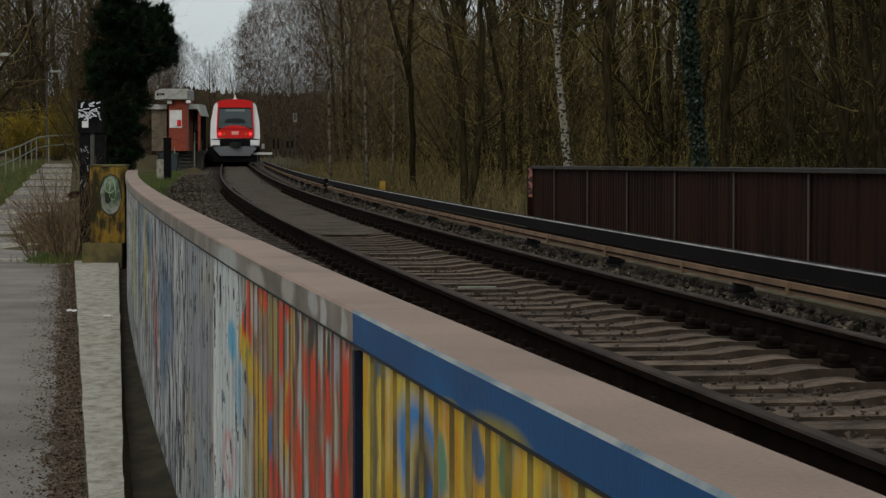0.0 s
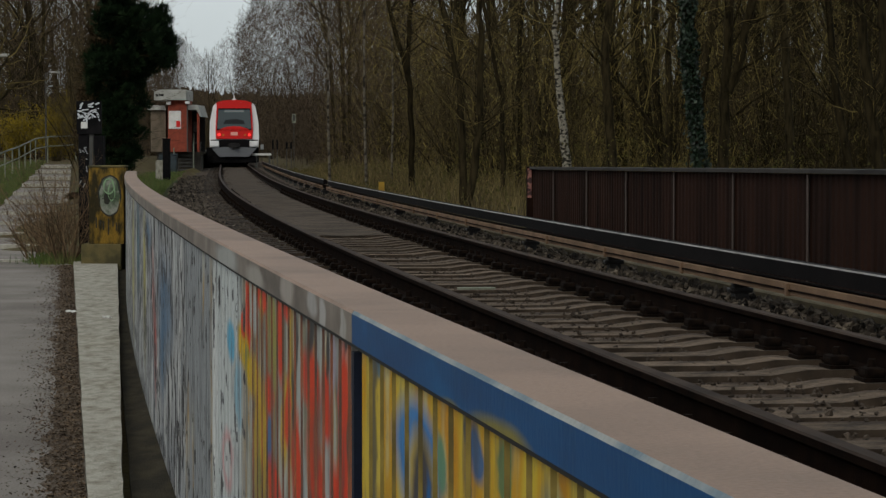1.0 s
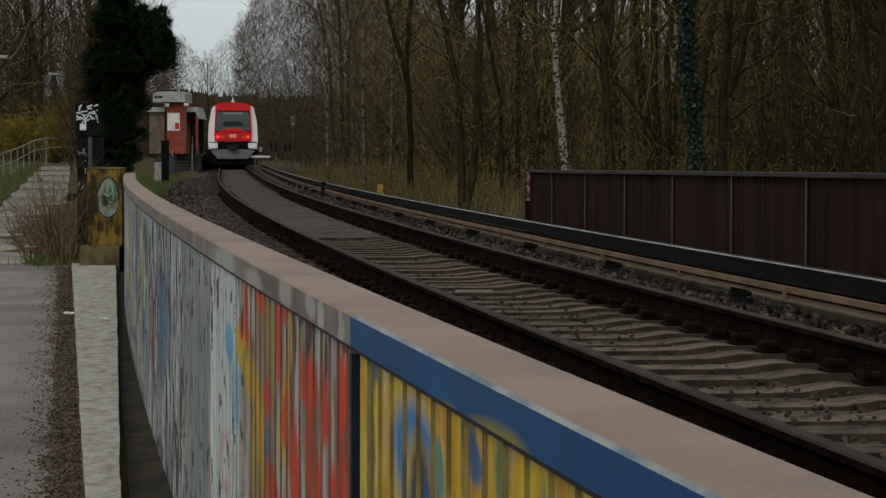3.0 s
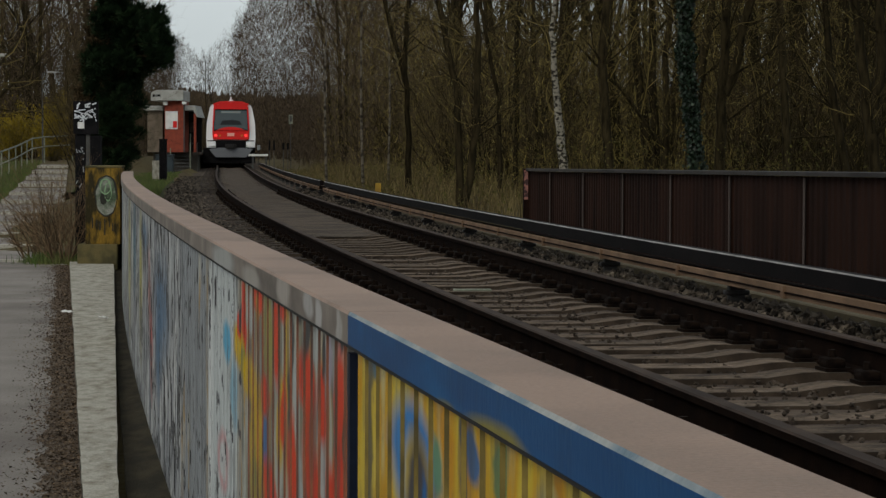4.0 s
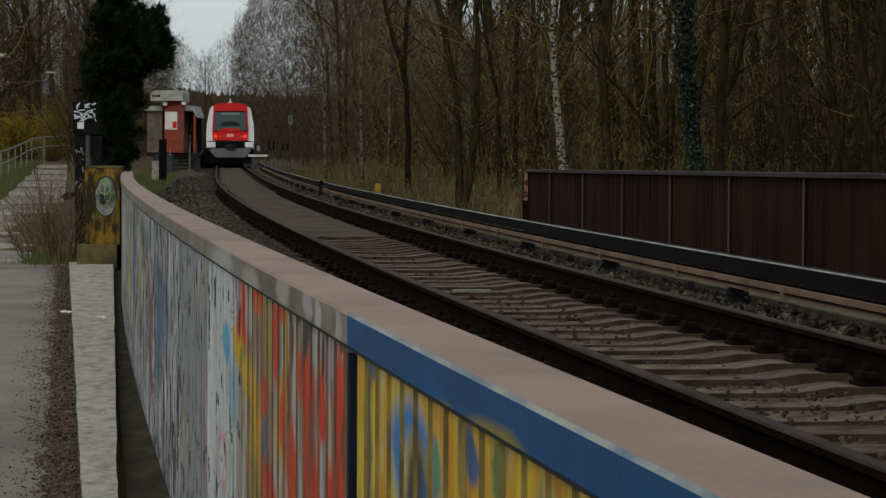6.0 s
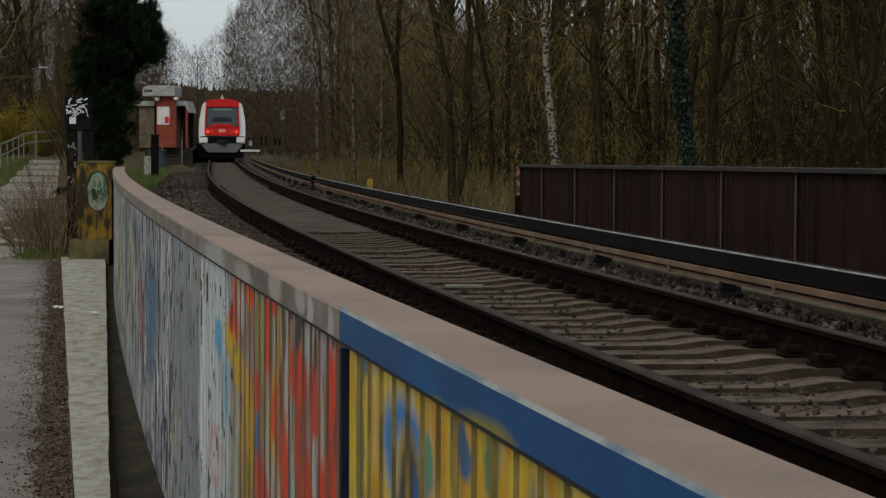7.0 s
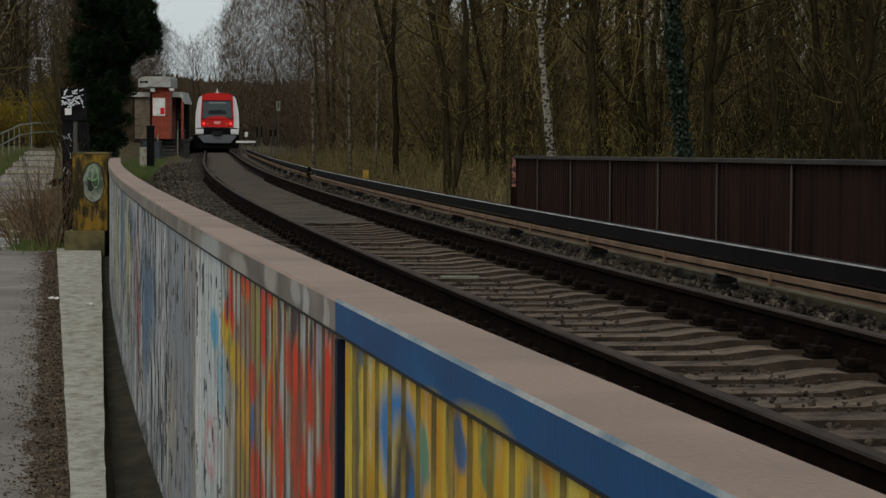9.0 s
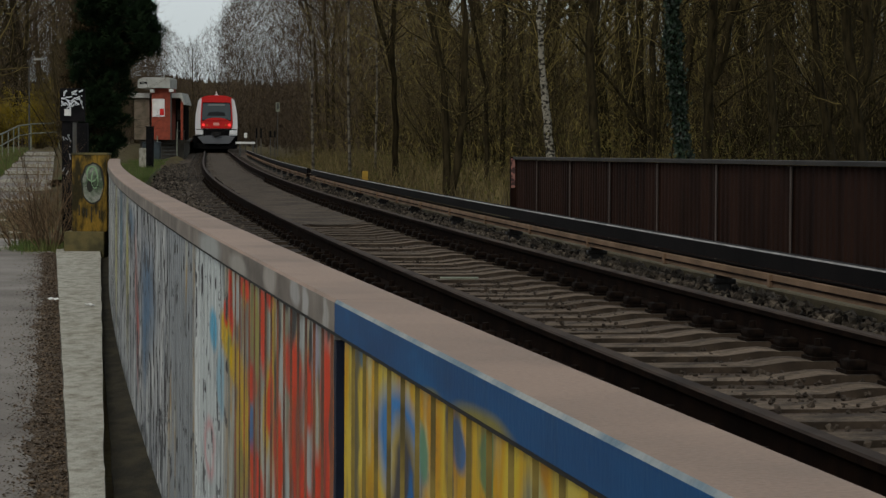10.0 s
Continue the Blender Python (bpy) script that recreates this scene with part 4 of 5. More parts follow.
def tree(name, seed, height, radius, label, spread=0.8, first=0.3, kids=(9, 6, 5), bark=None, twig=None, lean=(0, 0), forks=1, group="bare woodland trees", stems=()):
    w = Wood(seed)
    for st in stems:
        # a stem bent through a few points, with limbs along it
        pts = [Vector((a, 0, b)) for a, b in st]
        fine = [pts[0]]
        for a, b in zip(pts, pts[1:]):
            fine += [a.lerp(b, q) + Vector((w.rng.gauss(0, 0.018), 0, 0)) for q in (0.34, 0.67)] + [b]
        top_ = fine[-1].z
        rad = [radius * (1.25 if i == 0 else 1.0) * (1 - (1.15 if bark is M_BIRCH else 0.62) * max(0.0, p.z) / max(height, top_)) for i, p in enumerate(fine)]
        w.limb(fine, rad, 9, w.stout)
        way = (fine[-1] - fine[-3]).normalized()
        w.grow(fine[-1], way + Vector((0, 0, 0.6)), max(1.5, height - top_), rad[-1], 2 if bark is M_BIRCH else 0, spread, 0.1, kids)
        low = int(len(fine) * first)
        for q in range(kids[0]):
            i = w.rng.randrange(low, len(fine))
            a = w.rng.uniform(0, 6.28)
            out = Vector((math.cos(a), math.sin(a) * 0.6, w.rng.uniform(0.3, 1.3)))
            w.grow(fine[i], out, height * w.rng.uniform(0.10, 0.24), rad[i] * w.rng.uniform(0.10, 0.27), 2 if bark is M_BIRCH else 1, spread, 0.2, kids)
    for k in range(0 if stems else forks):
        a = k * 2.2 + seed
        way = Vector((lean[0] + (0.07 * math.cos(a) if forks > 1 else 0), lean[1] + (0.1 * math.sin(a) if forks > 1 else 0), 1))
        w.grow(Vector((0.1 * k * radius, 0, -0.3)), way, height * (1 - 0.1 * k), radius * (1 - 0.15 * k), 0, spread, first, kids)
    top = empty(name, None, label, "tree", group)
    part("trunk", w.stout, bark or M_BARK, top)
    part("crown", w.fine, twig or M_TWIG, top)
    for o in top.children:
        for p in o.data.polygons:
            p.use_smooth = True
    return top


def leaves(points, size, seed, squash=0.5):
    """Small leaf faces at the given places, each with its own tilt."""
    rng = random.Random(seed)
    vs, fs = [], []
    for p in points:
        e = Euler((rng.random() * 6, rng.random() * 6, rng.random() * 6)).to_matrix()
        r = size * rng.uniform(0.6, 1.4)
        k = len(vs)
        vs += [p + e @ Vector(v) * r for v in ((-1, 0, 0), (0, -squash, 0.15), (1, 0, 0), (0, squash, 0.15))]
        fs.append((k, k + 1, k + 2, k + 3))
    return vs, fs


def gz(x, y):
    return float(ground_z(np.array([x], float), np.array([y], float))[0])


def build_woods():
    rng = random.Random(21)
    kinds = [tree("bare_tree", 11, 15, 0.17, "tall leafless woodland tree with thin brown branches", 0.7, 0.25, (12, 7, 5)),
             tree("bare_tree", 12, 17, 0.20, "tall leafless woodland tree with thin brown branches", 0.6, 0.35, (11, 7, 5)),
             tree("bare_tree", 13, 13, 0.13, "slim leafless woodland tree with many twigs", 0.8, 0.15, (14, 7, 4)),
             tree("bare_tree", 14, 16, 0.15, "forked leafless woodland tree", 0.65, 0.3, (9, 6, 5), forks=2),
             tree("bare_tree", 15, 11, 0.10, "thin leafless sapling among taller trees", 0.9, 0.1, (14, 7, 4))]
    spots = []
    # belts of woodland right of the track
    for s0, s1, o0, o1, count in ((58, 85, 8, 18, 12), (60, 120, 9, 36, 52), (100, 190, 7, 40, 54), (150, 330, 6, 50, 40)):
        for _ in range(count):
            spots.append(on_line(rng.uniform(s0, s1), rng.uniform(o0, o1)))
    # behind the ramp on the left, and where the line bends out of sight
    for _ in range(40):
        y = rng.uniform(142, 225)
        spots.append(Vector((-y * rng.uniform(0.128, 0.2), y, 0)))
    for x, y in ((-12.4, 57), (-14.5, 66), (-12.9, 61)):
        spots.append(Vector((x, y, 0)))
    for _ in range(16):
        spots.append(on_line(rng.uniform(190, 330), -rng.uniform(6, 30)))
    for _ in range(30):
        y = rng.uniform(300, 350)
        spots.append(Vector((-y * rng.uniform(0.06, 0.135), y, 0)))
    # the dark, close wood past the near end of the brown parapet
    for _ in range(14):
        y = rng.uniform(66, 92)
        spots.append(Vector((y * rng.uniform(0.125, 0.20), y, 0)))
    used = set()
    for p in spots:
        k = rng.randrange(len(kinds))
        m = pose(p.x, p.y, gz(p.x, p.y), 0, 0, rng.uniform(0, 360))
        f = rng.uniform(0.8, 1.2) if p.y < 290 else rng.uniform(0.55, 0.85)
        if k not in used:
            used.add(k)
            kinds[k].matrix_basis = m
            continue
        o = copy_thing(kinds[k], m)
        o.scale = (f, f, f)


build_woods()


def build_backdrop():
    """Far woods, past everything else."""
    rng = random.Random(5)
    vs, fs = [], []
    n = 6000
    for i in range(n + 1):
        a = math.pi * (-0.5 + i / n)
        r = 400
        x, y = r * math.sin(a), r * math.cos(a)
        h = 9.0 + 1.3 * noise.noise((i * 0.0077, 0, 0)) + 0.9 * noise.noise((i * 0.06, 3, 0)) + 1.1 * rng.random()
        vs += [(x, y, -2), (x, y, h)]
    fs = [(2 * i, 2 * i + 2, 2 * i + 3, 2 * i + 1) for i in range(n)]
    tagged(part("backdrop", (vs, fs), M_FAR), "distant brown leafless woods", "woods", kind="structure")


build_backdrop()


def twig_haze(name, count, place, seed, size, mat, label):
    """The fine twigs of the wood, too many to tell apart, as one joined mesh."""
    rng = random.Random(seed)
    vs, fs = [], []
    for _ in range(count):
        p, k = place(rng)
        d = Vector((rng.gauss(0, 0.7), rng.gauss(0, 0.7), rng.uniform(0.0, 1.2))).normalized() * rng.uniform(0.4, 1.4) * size * 11 * k
        bend = Vector((rng.gauss(0, 0.15), rng.gauss(0, 0.15), rng.gauss(0, 0.1))) * d.length
        w = Vector((1, rng.gauss(0, 0.5), rng.gauss(0, 0.2))).normalized() * size * k * rng.uniform(0.10, 0.34)
        n = len(vs)
        vs += [p - w, p + w, p + d * 0.5 + bend + w * 0.7, p + d * 0.5 + bend - w * 0.7, p + d]
        fs += [(n, n + 1, n + 2, n + 3), (n + 3, n + 2, n + 4)]
    tagged(part(name, (vs, fs), mat), label, "twigs", kind="stuff")


def crown_line(q):
    """How high the dense twigs rise, by bearing: open above the brown parapet's far end."""
    return float(np.interp(q, [-0.08, -0.02, 0.0, 0.05, 0.10, 0.14], [0.060, 0.062, 0.044, 0.038, 0.050, 0.068]))


def haze_right(r):
    s_ = 56 + 130 * r.random() ** 1.4
    p = on_line(s_, r.uniform(6.5, 26))
    top_ = 2.2 + p.y * crown_line(p.x / p.y) + 1.5 * noise.noise((p.x * 0.3, p.y * 0.08, 0))
    p.z = -0.4 + top_ * r.random() ** 1.5
    return p, 0.6 + p.y / 160


def haze_far(r):
    """Crowns of the far trees: two low domes, rising to the wood on the right."""
    y = r.uniform(200, 350)
    q = r.uniform(-0.15, 0.0)
    x = y * q
    rise = np.interp(q, [-0.122, -0.104, -0.096, -0.092, -0.083, -0.076, -0.069], [0.036, 0.0435, 0.037, 0.040, 0.047, 0.057, 0.070])
    rise += 0.006 * noise.noise((q * 260, y * 0.02, 0)) + 0.004 * noise.noise((q * 900, y * 0.05, 5))
    lean = (x + 0.088 * y + 1.5) / 6
    z = (0.95 + rise * y) * r.random() ** (1.15 if q < -0.1 else 1.4 if q < -0.08 else 1.1) * (1 if abs(lean) > 0.45 or y > 300 else 0.0)
    return Vector((x, y, z)), 1.5


def haze_mid(r):
    s_ = r.uniform(105, 250)
    p = on_line(s_, r.uniform(5.5, 24))
    p.z = -0.4 + (1.6 + p.y * crown_line(p.x / p.y) + 2.0 * noise.noise((p.x * 0.3, p.y * 0.05, 2))) * r.random() ** 1.2
    return p, 1.3


def haze_left(r):
    y = r.uniform(140, 215)
    x = -y * r.uniform(0.12, 0.2)
    return Vector((x, y, gz(x, y) + 11 * r.random())), 1.3


twig_haze("woodland_twigs", 120000, haze_right, 201, 0.03, M_HAZE2, "fine brown twigs of the leafless wood")
twig_haze("distant_twigs", 165000, haze_far, 202, 0.05, M_HAZE, "grey-brown twigs of distant trees")
twig_haze("trackside_twigs", 70000, haze_mid, 204, 0.05, M_HAZE, "dense brown twigs of the wood along the bend")
twig_haze("hillside_twigs", 56000, haze_left, 203, 0.045, M_HAZE, "fine brown twigs behind the ramp")


# ---- woodland edge: the trees that stand out, thickets and undergrowth ----
def at_ground(ob, x, y, turn=0.0, size=1.0):
    ob.matrix_basis = pose(x, y, gz(x, y), 0, 0, turn)
    ob.scale = (size, size, size)
    return ob


def build_edge_trees():
    g = "trees at the woodland edge"
    brown = "slim brown leafless tree with rising limbs"
    rows = (("birch_tree", 31, 3.10, 62, 9.5, 0.135, "white-barked birch with black scars behind the parapet", M_BIRCH, (((0.06, -0.4), (0.0, 0.7), (-0.12, 1.7), (-0.22, 2.7), (-0.31, 3.9), (-0.23, 4.8)),)),
            ("forked_tree", 32, 0.50, 58, 10, 0.10, "two-stemmed brown leafless tree", M_BARK, (((0.0, -0.4), (-0.05, 1.43), (-0.10, 2.5), (-0.31, 3.3), (-0.55, 4.5)), ((0.06, -0.4), (0.27, 0.64), (0.39, 1.43), (0.40, 3.14), (0.37, 4.5)))),
            ("leafless_tree", 33, 4.13, 60, 11, 0.13, brown, M_BARK, (((0.02, -0.4), (-0.02, 0.5), (-0.12, 1.9), (-0.20, 3.5), (-0.08, 4.6)),)),
            ("leafless_tree", 34, 6.76, 60, 13, 0.14, "stout brown leafless tree with bent limbs", M_BARK, (((0.0, -0.4), (0.02, 1.0), (0.08, 2.6), (0.17, 4.6)), ((0.10, 2.3), (0.34, 2.75), (0.48, 3.5), (0.72, 4.6)))),
            ("leafless_tree", 35, 9.72, 55, 12, 0.14, "dark leafless tree leaning over the parapet", M_BARK, (((0.05, -0.4), (-0.06, 0.6), (-0.31, 2.45), (-0.60, 4.4)), ((-0.15, 1.9), (0.05, 2.7), (0.03, 3.5), (-0.05, 4.4)))),
            ("leafless_tree", 44, 9.70, 59, 12, 0.11, "dark leafless tree leaning among the others", M_BARK, (((0.1, -0.4), (-0.08, 0.6), (-0.40, 2.5), (-0.58, 4.5)),)),
            ("leafless_tree", 45, 8.85, 63, 12, 0.12, brown, M_BARK, (((0.0, -0.4), (-0.02, 0.5), (-0.13, 2.64), (-0.26, 4.8)),)),
            ("leafless_tree", 46, 1.62, 66, 11, 0.07, brown, M_BARK, (((0.0, -0.4), (-0.02, 2.35), (-0.32, 3.65), (-0.54, 4.8)),)),
            ("leafless_tree", 47, 2.15, 70, 12, 0.08, brown, M_BARK, (((0.0, -0.4), (0.04, 2.35), (0.02, 3.65), (0.10, 5.0)),)),
            ("leafless_tree", 36, -0.90, 76, 12, 0.10, "brown leafless tree with a spreading crown", M_BARK, (((0.0, -0.4), (-0.08, 2.1), (-0.15, 3.8), (-0.02, 5.5)), ((-0.12, 3.0), (-0.45, 4.2), (-0.8, 5.6)))),
            ("young_birch", 37, -3.97, 88, 11, 0.05, "slim pale young birch at the woodland edge", M_BIRCHDIM, (((0.0, -0.4), (-0.06, 2.25), (0.01, 6.2)),)),
            ("young_birch", 38, -2.55, 84, 11, 0.05, "slim pale young birch at the woodland edge", M_BIRCHDIM, (((0.0, -0.4), (-0.08, 3.15), (-0.06, 6.0)),)),
            ("young_birch", 39, -1.75, 86, 11, 0.04, "slim pale young birch at the woodland edge", M_BIRCHDIM, (((0.0, -0.4), (0.05, 3.1), (-0.04, 6.0)),)))
    for nm, sd, x, y, h, r, lab, bark, stems in rows:
        g0 = gz(x, y)
        t = tree(nm, sd, h, r, lab, 0.7, 0.4, (7 if nm == "young_birch" else 13, 7, 5), bark, M_TWIG, group=g, stems=[[(a, b - g0) for a, b in st] for st in stems])
        at_ground(t, x, y)
    t = tree("leafless_tree", 43, 9, 0.13, "leafless tree whose limbs hang over the path", 1.3, 0.2, (13, 8, 5), lean=(0.06, 0), group=g)
    at_ground(t, -10.6, 52, 40)
    # the ivy-clad trunk
    g0 = gz(6.05, 58)
    bend = ((0.04, -0.5), (-0.02, 0.53), (-0.18, 1.84), (-0.32, 3.16), (-0.33, 4.5))
    t = tree("ivy_clad_tree", 40, 12, 0.12, "leafless tree whose trunk is wrapped in dark green ivy", 0.6, 0.6, (9, 7, 5), group=g, stems=[[(a, b - g0) for a, b in bend]])
    at_ground(t, 6.05, 58)
    rng = random.Random(41)
    pts = []
    for _ in range(7500):
        z = rng.uniform(-0.5, 6.5)
        a = rng.uniform(0, 6.28)
        r = 0.12 + abs(rng.gauss(0, 0.05)) + 0.10 * noise.noise((z * 1.7, 0, 1)) + 0.10 * max(0, 0.8 - z) * rng.random()
        x = float(np.interp(z, [q[1] for q in bend], [q[0] for q in bend]))
        pts.append(Vector((x + r * math.cos(a), r * math.sin(a), z - g0)))
    part("ivy", leaves(pts, 0.042, 42, 0.8), M_IVY, t, "dark glossy ivy leaves")


def thicket(seed, stems, height, label, first=0.15, kids=(8, 5), reach=0.35, mat=None):
    w = Wood(seed)
    for i in range(stems):
        a, r = w.rng.uniform(0, 6.28), w.rng.uniform(0, 0.5)
        way = Vector((math.cos(a) * reach * w.rng.random(), math.sin(a) * reach * w.rng.random(), 1))
        w.grow(Vector((math.cos(a) * r, math.sin(a) * r, -0.15)), way, height * w.rng.uniform(0.6, 1.1), 0.012 + 0.0022 * height * w.rng.random(), 1, 0.9, first, (0,) + kids, 0.05)
    top = empty("thicket_shrub", None, label, "shrub", "leafless shrubs of the wood")
    part("stem_clump", w.stout, mat or M_BARK, top)
    part("crown", w.fine, mat or M_SHOOT, top)
    return top


def build_thickets():
    rng = random.Random(77)
    kinds = [thicket(61, 12, 5.5, "tall leafless thicket of thin brown stems", kids=(11, 5)), thicket(62, 16, 4.0, "dense leafless shrub of brown twigs", kids=(9, 5)), thicket(63, 10, 7.5, "tall leafless thicket of thin brown stems", kids=(13, 5))]
    spots = []
    for s0, s1, o0, o1, count in ((58, 85, 7.5, 22, 46), (75, 130, 7, 30, 62), (120, 330, 6, 34, 80)):
        for _ in range(count):
            spots.append(on_line(rng.uniform(s0, s1), rng.uniform(o0, o1)))
    for _ in range(50):
        y = rng.uniform(140, 210)
        spots.append(Vector((-y * rng.uniform(0.13, 0.19), y, 0)))
    for _ in range(9):
        y = rng.uniform(68, 112)
        spots.append(Vector((-5.95 - 0.154 * (y - 39) + rng.uniform(1.0, 2.0), y, 0)))
    for _ in range(16):
        y = rng.uniform(64, 90)
        spots.append(Vector((y * rng.uniform(0.125, 0.20), y, 0)))
    for _ in range(50):
        y = rng.uniform(280, 345)
        spots.append(Vector((-y * rng.uniform(0.06, 0.14), y, 0)))
    for i, p in enumerate(spots):
        o = kinds[i] if i < 3 else copy_thing(kinds[rng.randrange(3)], pose(0, 0, 0))
        at_ground(o, p.x, p.y, rng.uniform(0, 360), rng.uniform(0.7, 1.25))


def build_undergrowth():
    """Dry grass, brambles and first leaves along the woodland edge."""
    rng = random.Random(90)
    vs, fs = [], []
    green = []
    for _ in range(26000):
        s = 30 + 110 * rng.random() ** 1.3
        off = rng.uniform(3.6, 15) if s < 60 else rng.uniform(2.6, 11)
        if s < 46 and off < 5.2:
            continue
        p = on_line(s, off)
        clump = noise.noise((p.x * 0.5, p.y * 0.25, 4))
        h = max(0.2, 0.6 + 0.65 * clump + rng.gauss(0, 0.22)) * (1.0 if off > 4.5 else 0.6)
        p.z = gz(p.x, p.y) - 0.05
        d = Vector((rng.gauss(0, 0.22), rng.gauss(0, 0.22), 1))
        w = Vector((rng.gauss(0, 1), rng.gauss(0, 1), 0)).normalized() * rng.uniform(0.005, 0.012)
        mid, tip = p + d * h * 0.55, p + d * h + Vector((rng.gauss(0, 0.16), rng.gauss(0, 0.16), -0.05)) * h
        k = len(vs)
        vs += [p - w, p + w, mid + w, mid - w, tip]
        fs += [(k, k + 1, k + 2, k + 3), (k + 3, k + 2, k + 4)]
        if rng.random() < 0.16 + 0.3 * max(0, clump):
            green += [mid.lerp(tip, rng.random()) + Vector((rng.gauss(0, 0.06), rng.gauss(0, 0.06), rng.gauss(0, 0.05))) for _ in range(3)]
    tagged(part("undergrowth", (vs, fs), M_DRY), "dry brown grass and bramble stems under the trees", "undergrowth", kind="stuff")
    for _ in range(5000):
        s = rng.uniform(46, 75)
        p = on_line(s, rng.uniform(6, 14))
        p.z = gz(p.x, p.y) + rng.uniform(0.3, 1.7)
        if noise.noise((p.x * 0.6, p.y * 0.2, p.z * 0.8)) > 0.12:
            green.append(p)
    # pale specks stand in for sky glints between twigs, and for dry leaves
    buds = []
    for _ in range(30000):
        s = rng.uniform(54, 110)
        p = on_line(s, rng.uniform(6.5, 20))
        p.z = gz(p.x, p.y) + rng.uniform(0.4, 6.5)
        if noise.noise((p.x * 0.35, p.y * 0.1, p.z * 0.35)) > -0.05:
            buds.append(p)
    tagged(part("dry_buds", leaves(buds, 0.022, 92, 0.6), M_GLINT_BUD), "pale specks for sky glints and dry leaves among the twigs", "leaves", kind="stuff")
    tagged(part("young_leaves", leaves(green, 0.032, 91, 0.7), M_LEAF), "sparse yellow-green young leaves on the undergrowth", "leaves", kind="stuff")


def grass(name, count, place, h, seed, mat, label):
    rng = random.Random(seed)
    vs, fs = [], []
    for _ in range(count):
        x, y, z = place(rng)
        p = Vector((x, y, z))
        d = Vector((rng.gauss(0, 0.3), rng.gauss(0, 0.3), 1)) * h * rng.uniform(0.5, 1.3)
        w = Vector((rng.gauss(0, 1), rng.gauss(0, 1), 0)).normalized() * rng.uniform(0.004, 0.010)
        k = len(vs)
        vs += [p - w, p + w, p + d]
        fs.append((k, k + 1, k + 2))
    tagged(part(name, (vs, fs), mat), label, "grass", kind="stuff")


build_edge_trees()
build_thickets()
build_undergrowth()


# ---- end of the parapet: pier, black board, shrubs ----
M_ROOF2 = material("faded_spray_white", (0.208, 0.216, 0.192), (0.096, 0.104, 0.088), 12, 0.8)


def build_pier():
    top = empty("pier", pose(-5.0, 37.0, -0.80), "ochre-painted concrete pier with graffiti at the parapet's end", "pier")
    part("plinth", boxes((-0.36, 0.24, -0.15, 0.55, -0.1, 0.325), bevel=0.02), M_PLINTH, top, "mossy concrete plinth")
    part("shaft", boxes((-0.25, 0.27, -0.06, 0.42, 0.32, 1.46), bevel=0.015), M_PIER, top, "peeling ochre paint with dark stains")
    part("shaft_top", boxes((-0.26, 0.28, -0.07, 0.43, 1.46, 1.49), bevel=0.008), M_PLINTH, top)

    def oval(cx, cz, rx, rz, y, ring=0.0):
        bm = bmesh.new()
        wob_ = lambda a: 1 + 0.10 * noise.noise((math.cos(a) * 2.1, math.sin(a) * 2.1, cz))
        out = [bm.verts.new((cx + rx * wob_(a) * math.cos(a), y, cz + rz * wob_(a) * math.sin(a))) for a in np.linspace(0, 2 * math.pi, 28, endpoint=False)]
        if ring:
            inn = [bm.verts.new((cx + (rx * wob_(a) - ring * (1 + 0.6 * math.sin(3 * a))) * math.cos(a), y, cz + (rz * wob_(a) - ring) * math.sin(a))) for a in np.linspace(0, 2 * math.pi, 28, endpoint=False)]
            for i in range(28):
                j = (i + 1) % 28
                bm.faces.new((out[i], out[j], inn[j], inn[i]))
        else:
            bm.faces.new(out)
        return bm
    g = material("spray_green", (0.056, 0.08, 0.048), (0.208, 0.216, 0.184), 7, 0.8, lo=0.4, hi=0.62, fine=0.6)
    k = plain("spray_black", (0.02, 0.02, 0.015), 0.7)
    part("sprayed_oval", oval(0.06, 1.04, 0.155, 0.29, -0.0615), g, top, "sprayed green and grey oval")
    part("oval_outline", oval(0.06, 1.04, 0.175, 0.31, -0.0625, 0.022), k, top)
    lime = plain("spray_lime", (0.17, 0.27, 0.15), 0.7)
    part("inner_ring", oval(0.05, 1.18, 0.085, 0.12, -0.0625, 0.018), lime, top, "pale green sprayed ring")
    part("inner_ring", oval(0.09, 1.10, 0.055, 0.14, -0.0632, 0.014), lime, top, "pale green sprayed ring")
    part("shadow_patch", oval(0.02, 1.0, 0.05, 0.09, -0.0622), k, top, "black sprayed patch")
    part("inner_dot", oval(0.05, 1.18, 0.02, 0.03, -0.0628), M_ROOF2, top)
    for x, z0, z1, w_ in ((0.05, 0.99, 1.0, 0.10), (-0.14, 0.56, 0.72, 0.01), (-0.08, 0.60, 0.68, 0.008), (-0.03, 0.53, 0.66, 0.009), (0.04, 0.46, 0.70, 0.008), (0.108, 0.58, 0.66, 0.008), (0.158, 0.52, 0.64, 0.008)):
        part("scrawl", boxes((x - w_, x + w_, -0.064, -0.062, z0, z1)), k, top, "black scrawled bar")
    top2 = empty("notice_board", pose(-5.43, 38.3, -0.82), "black board on posts scrawled with white graffiti", "notice board")
    part("panel", boxes((-0.19, 0.19, -0.04, 0.05, 1.98, 2.49), bevel=0.008), M_BLACK, top2)
    part("cabinet", boxes((0.07, 0.22, -0.03, 0.22, 1.0, 1.96), bevel=0.01), M_BLACK, top2)
    part("wide_post", boxes((-0.165, -0.01, -0.02, 0.08, 0, 1.98), bevel=0.006), M_BLACK, top2, "black post with white scribbles")
    part("grey_post", boxes((0.0, 0.065, -0.01, 0.06, 0, 1.98), bevel=0.006), M_GREYPOST, top2)
    rng = random.Random(7)
    scr = bmesh.new()
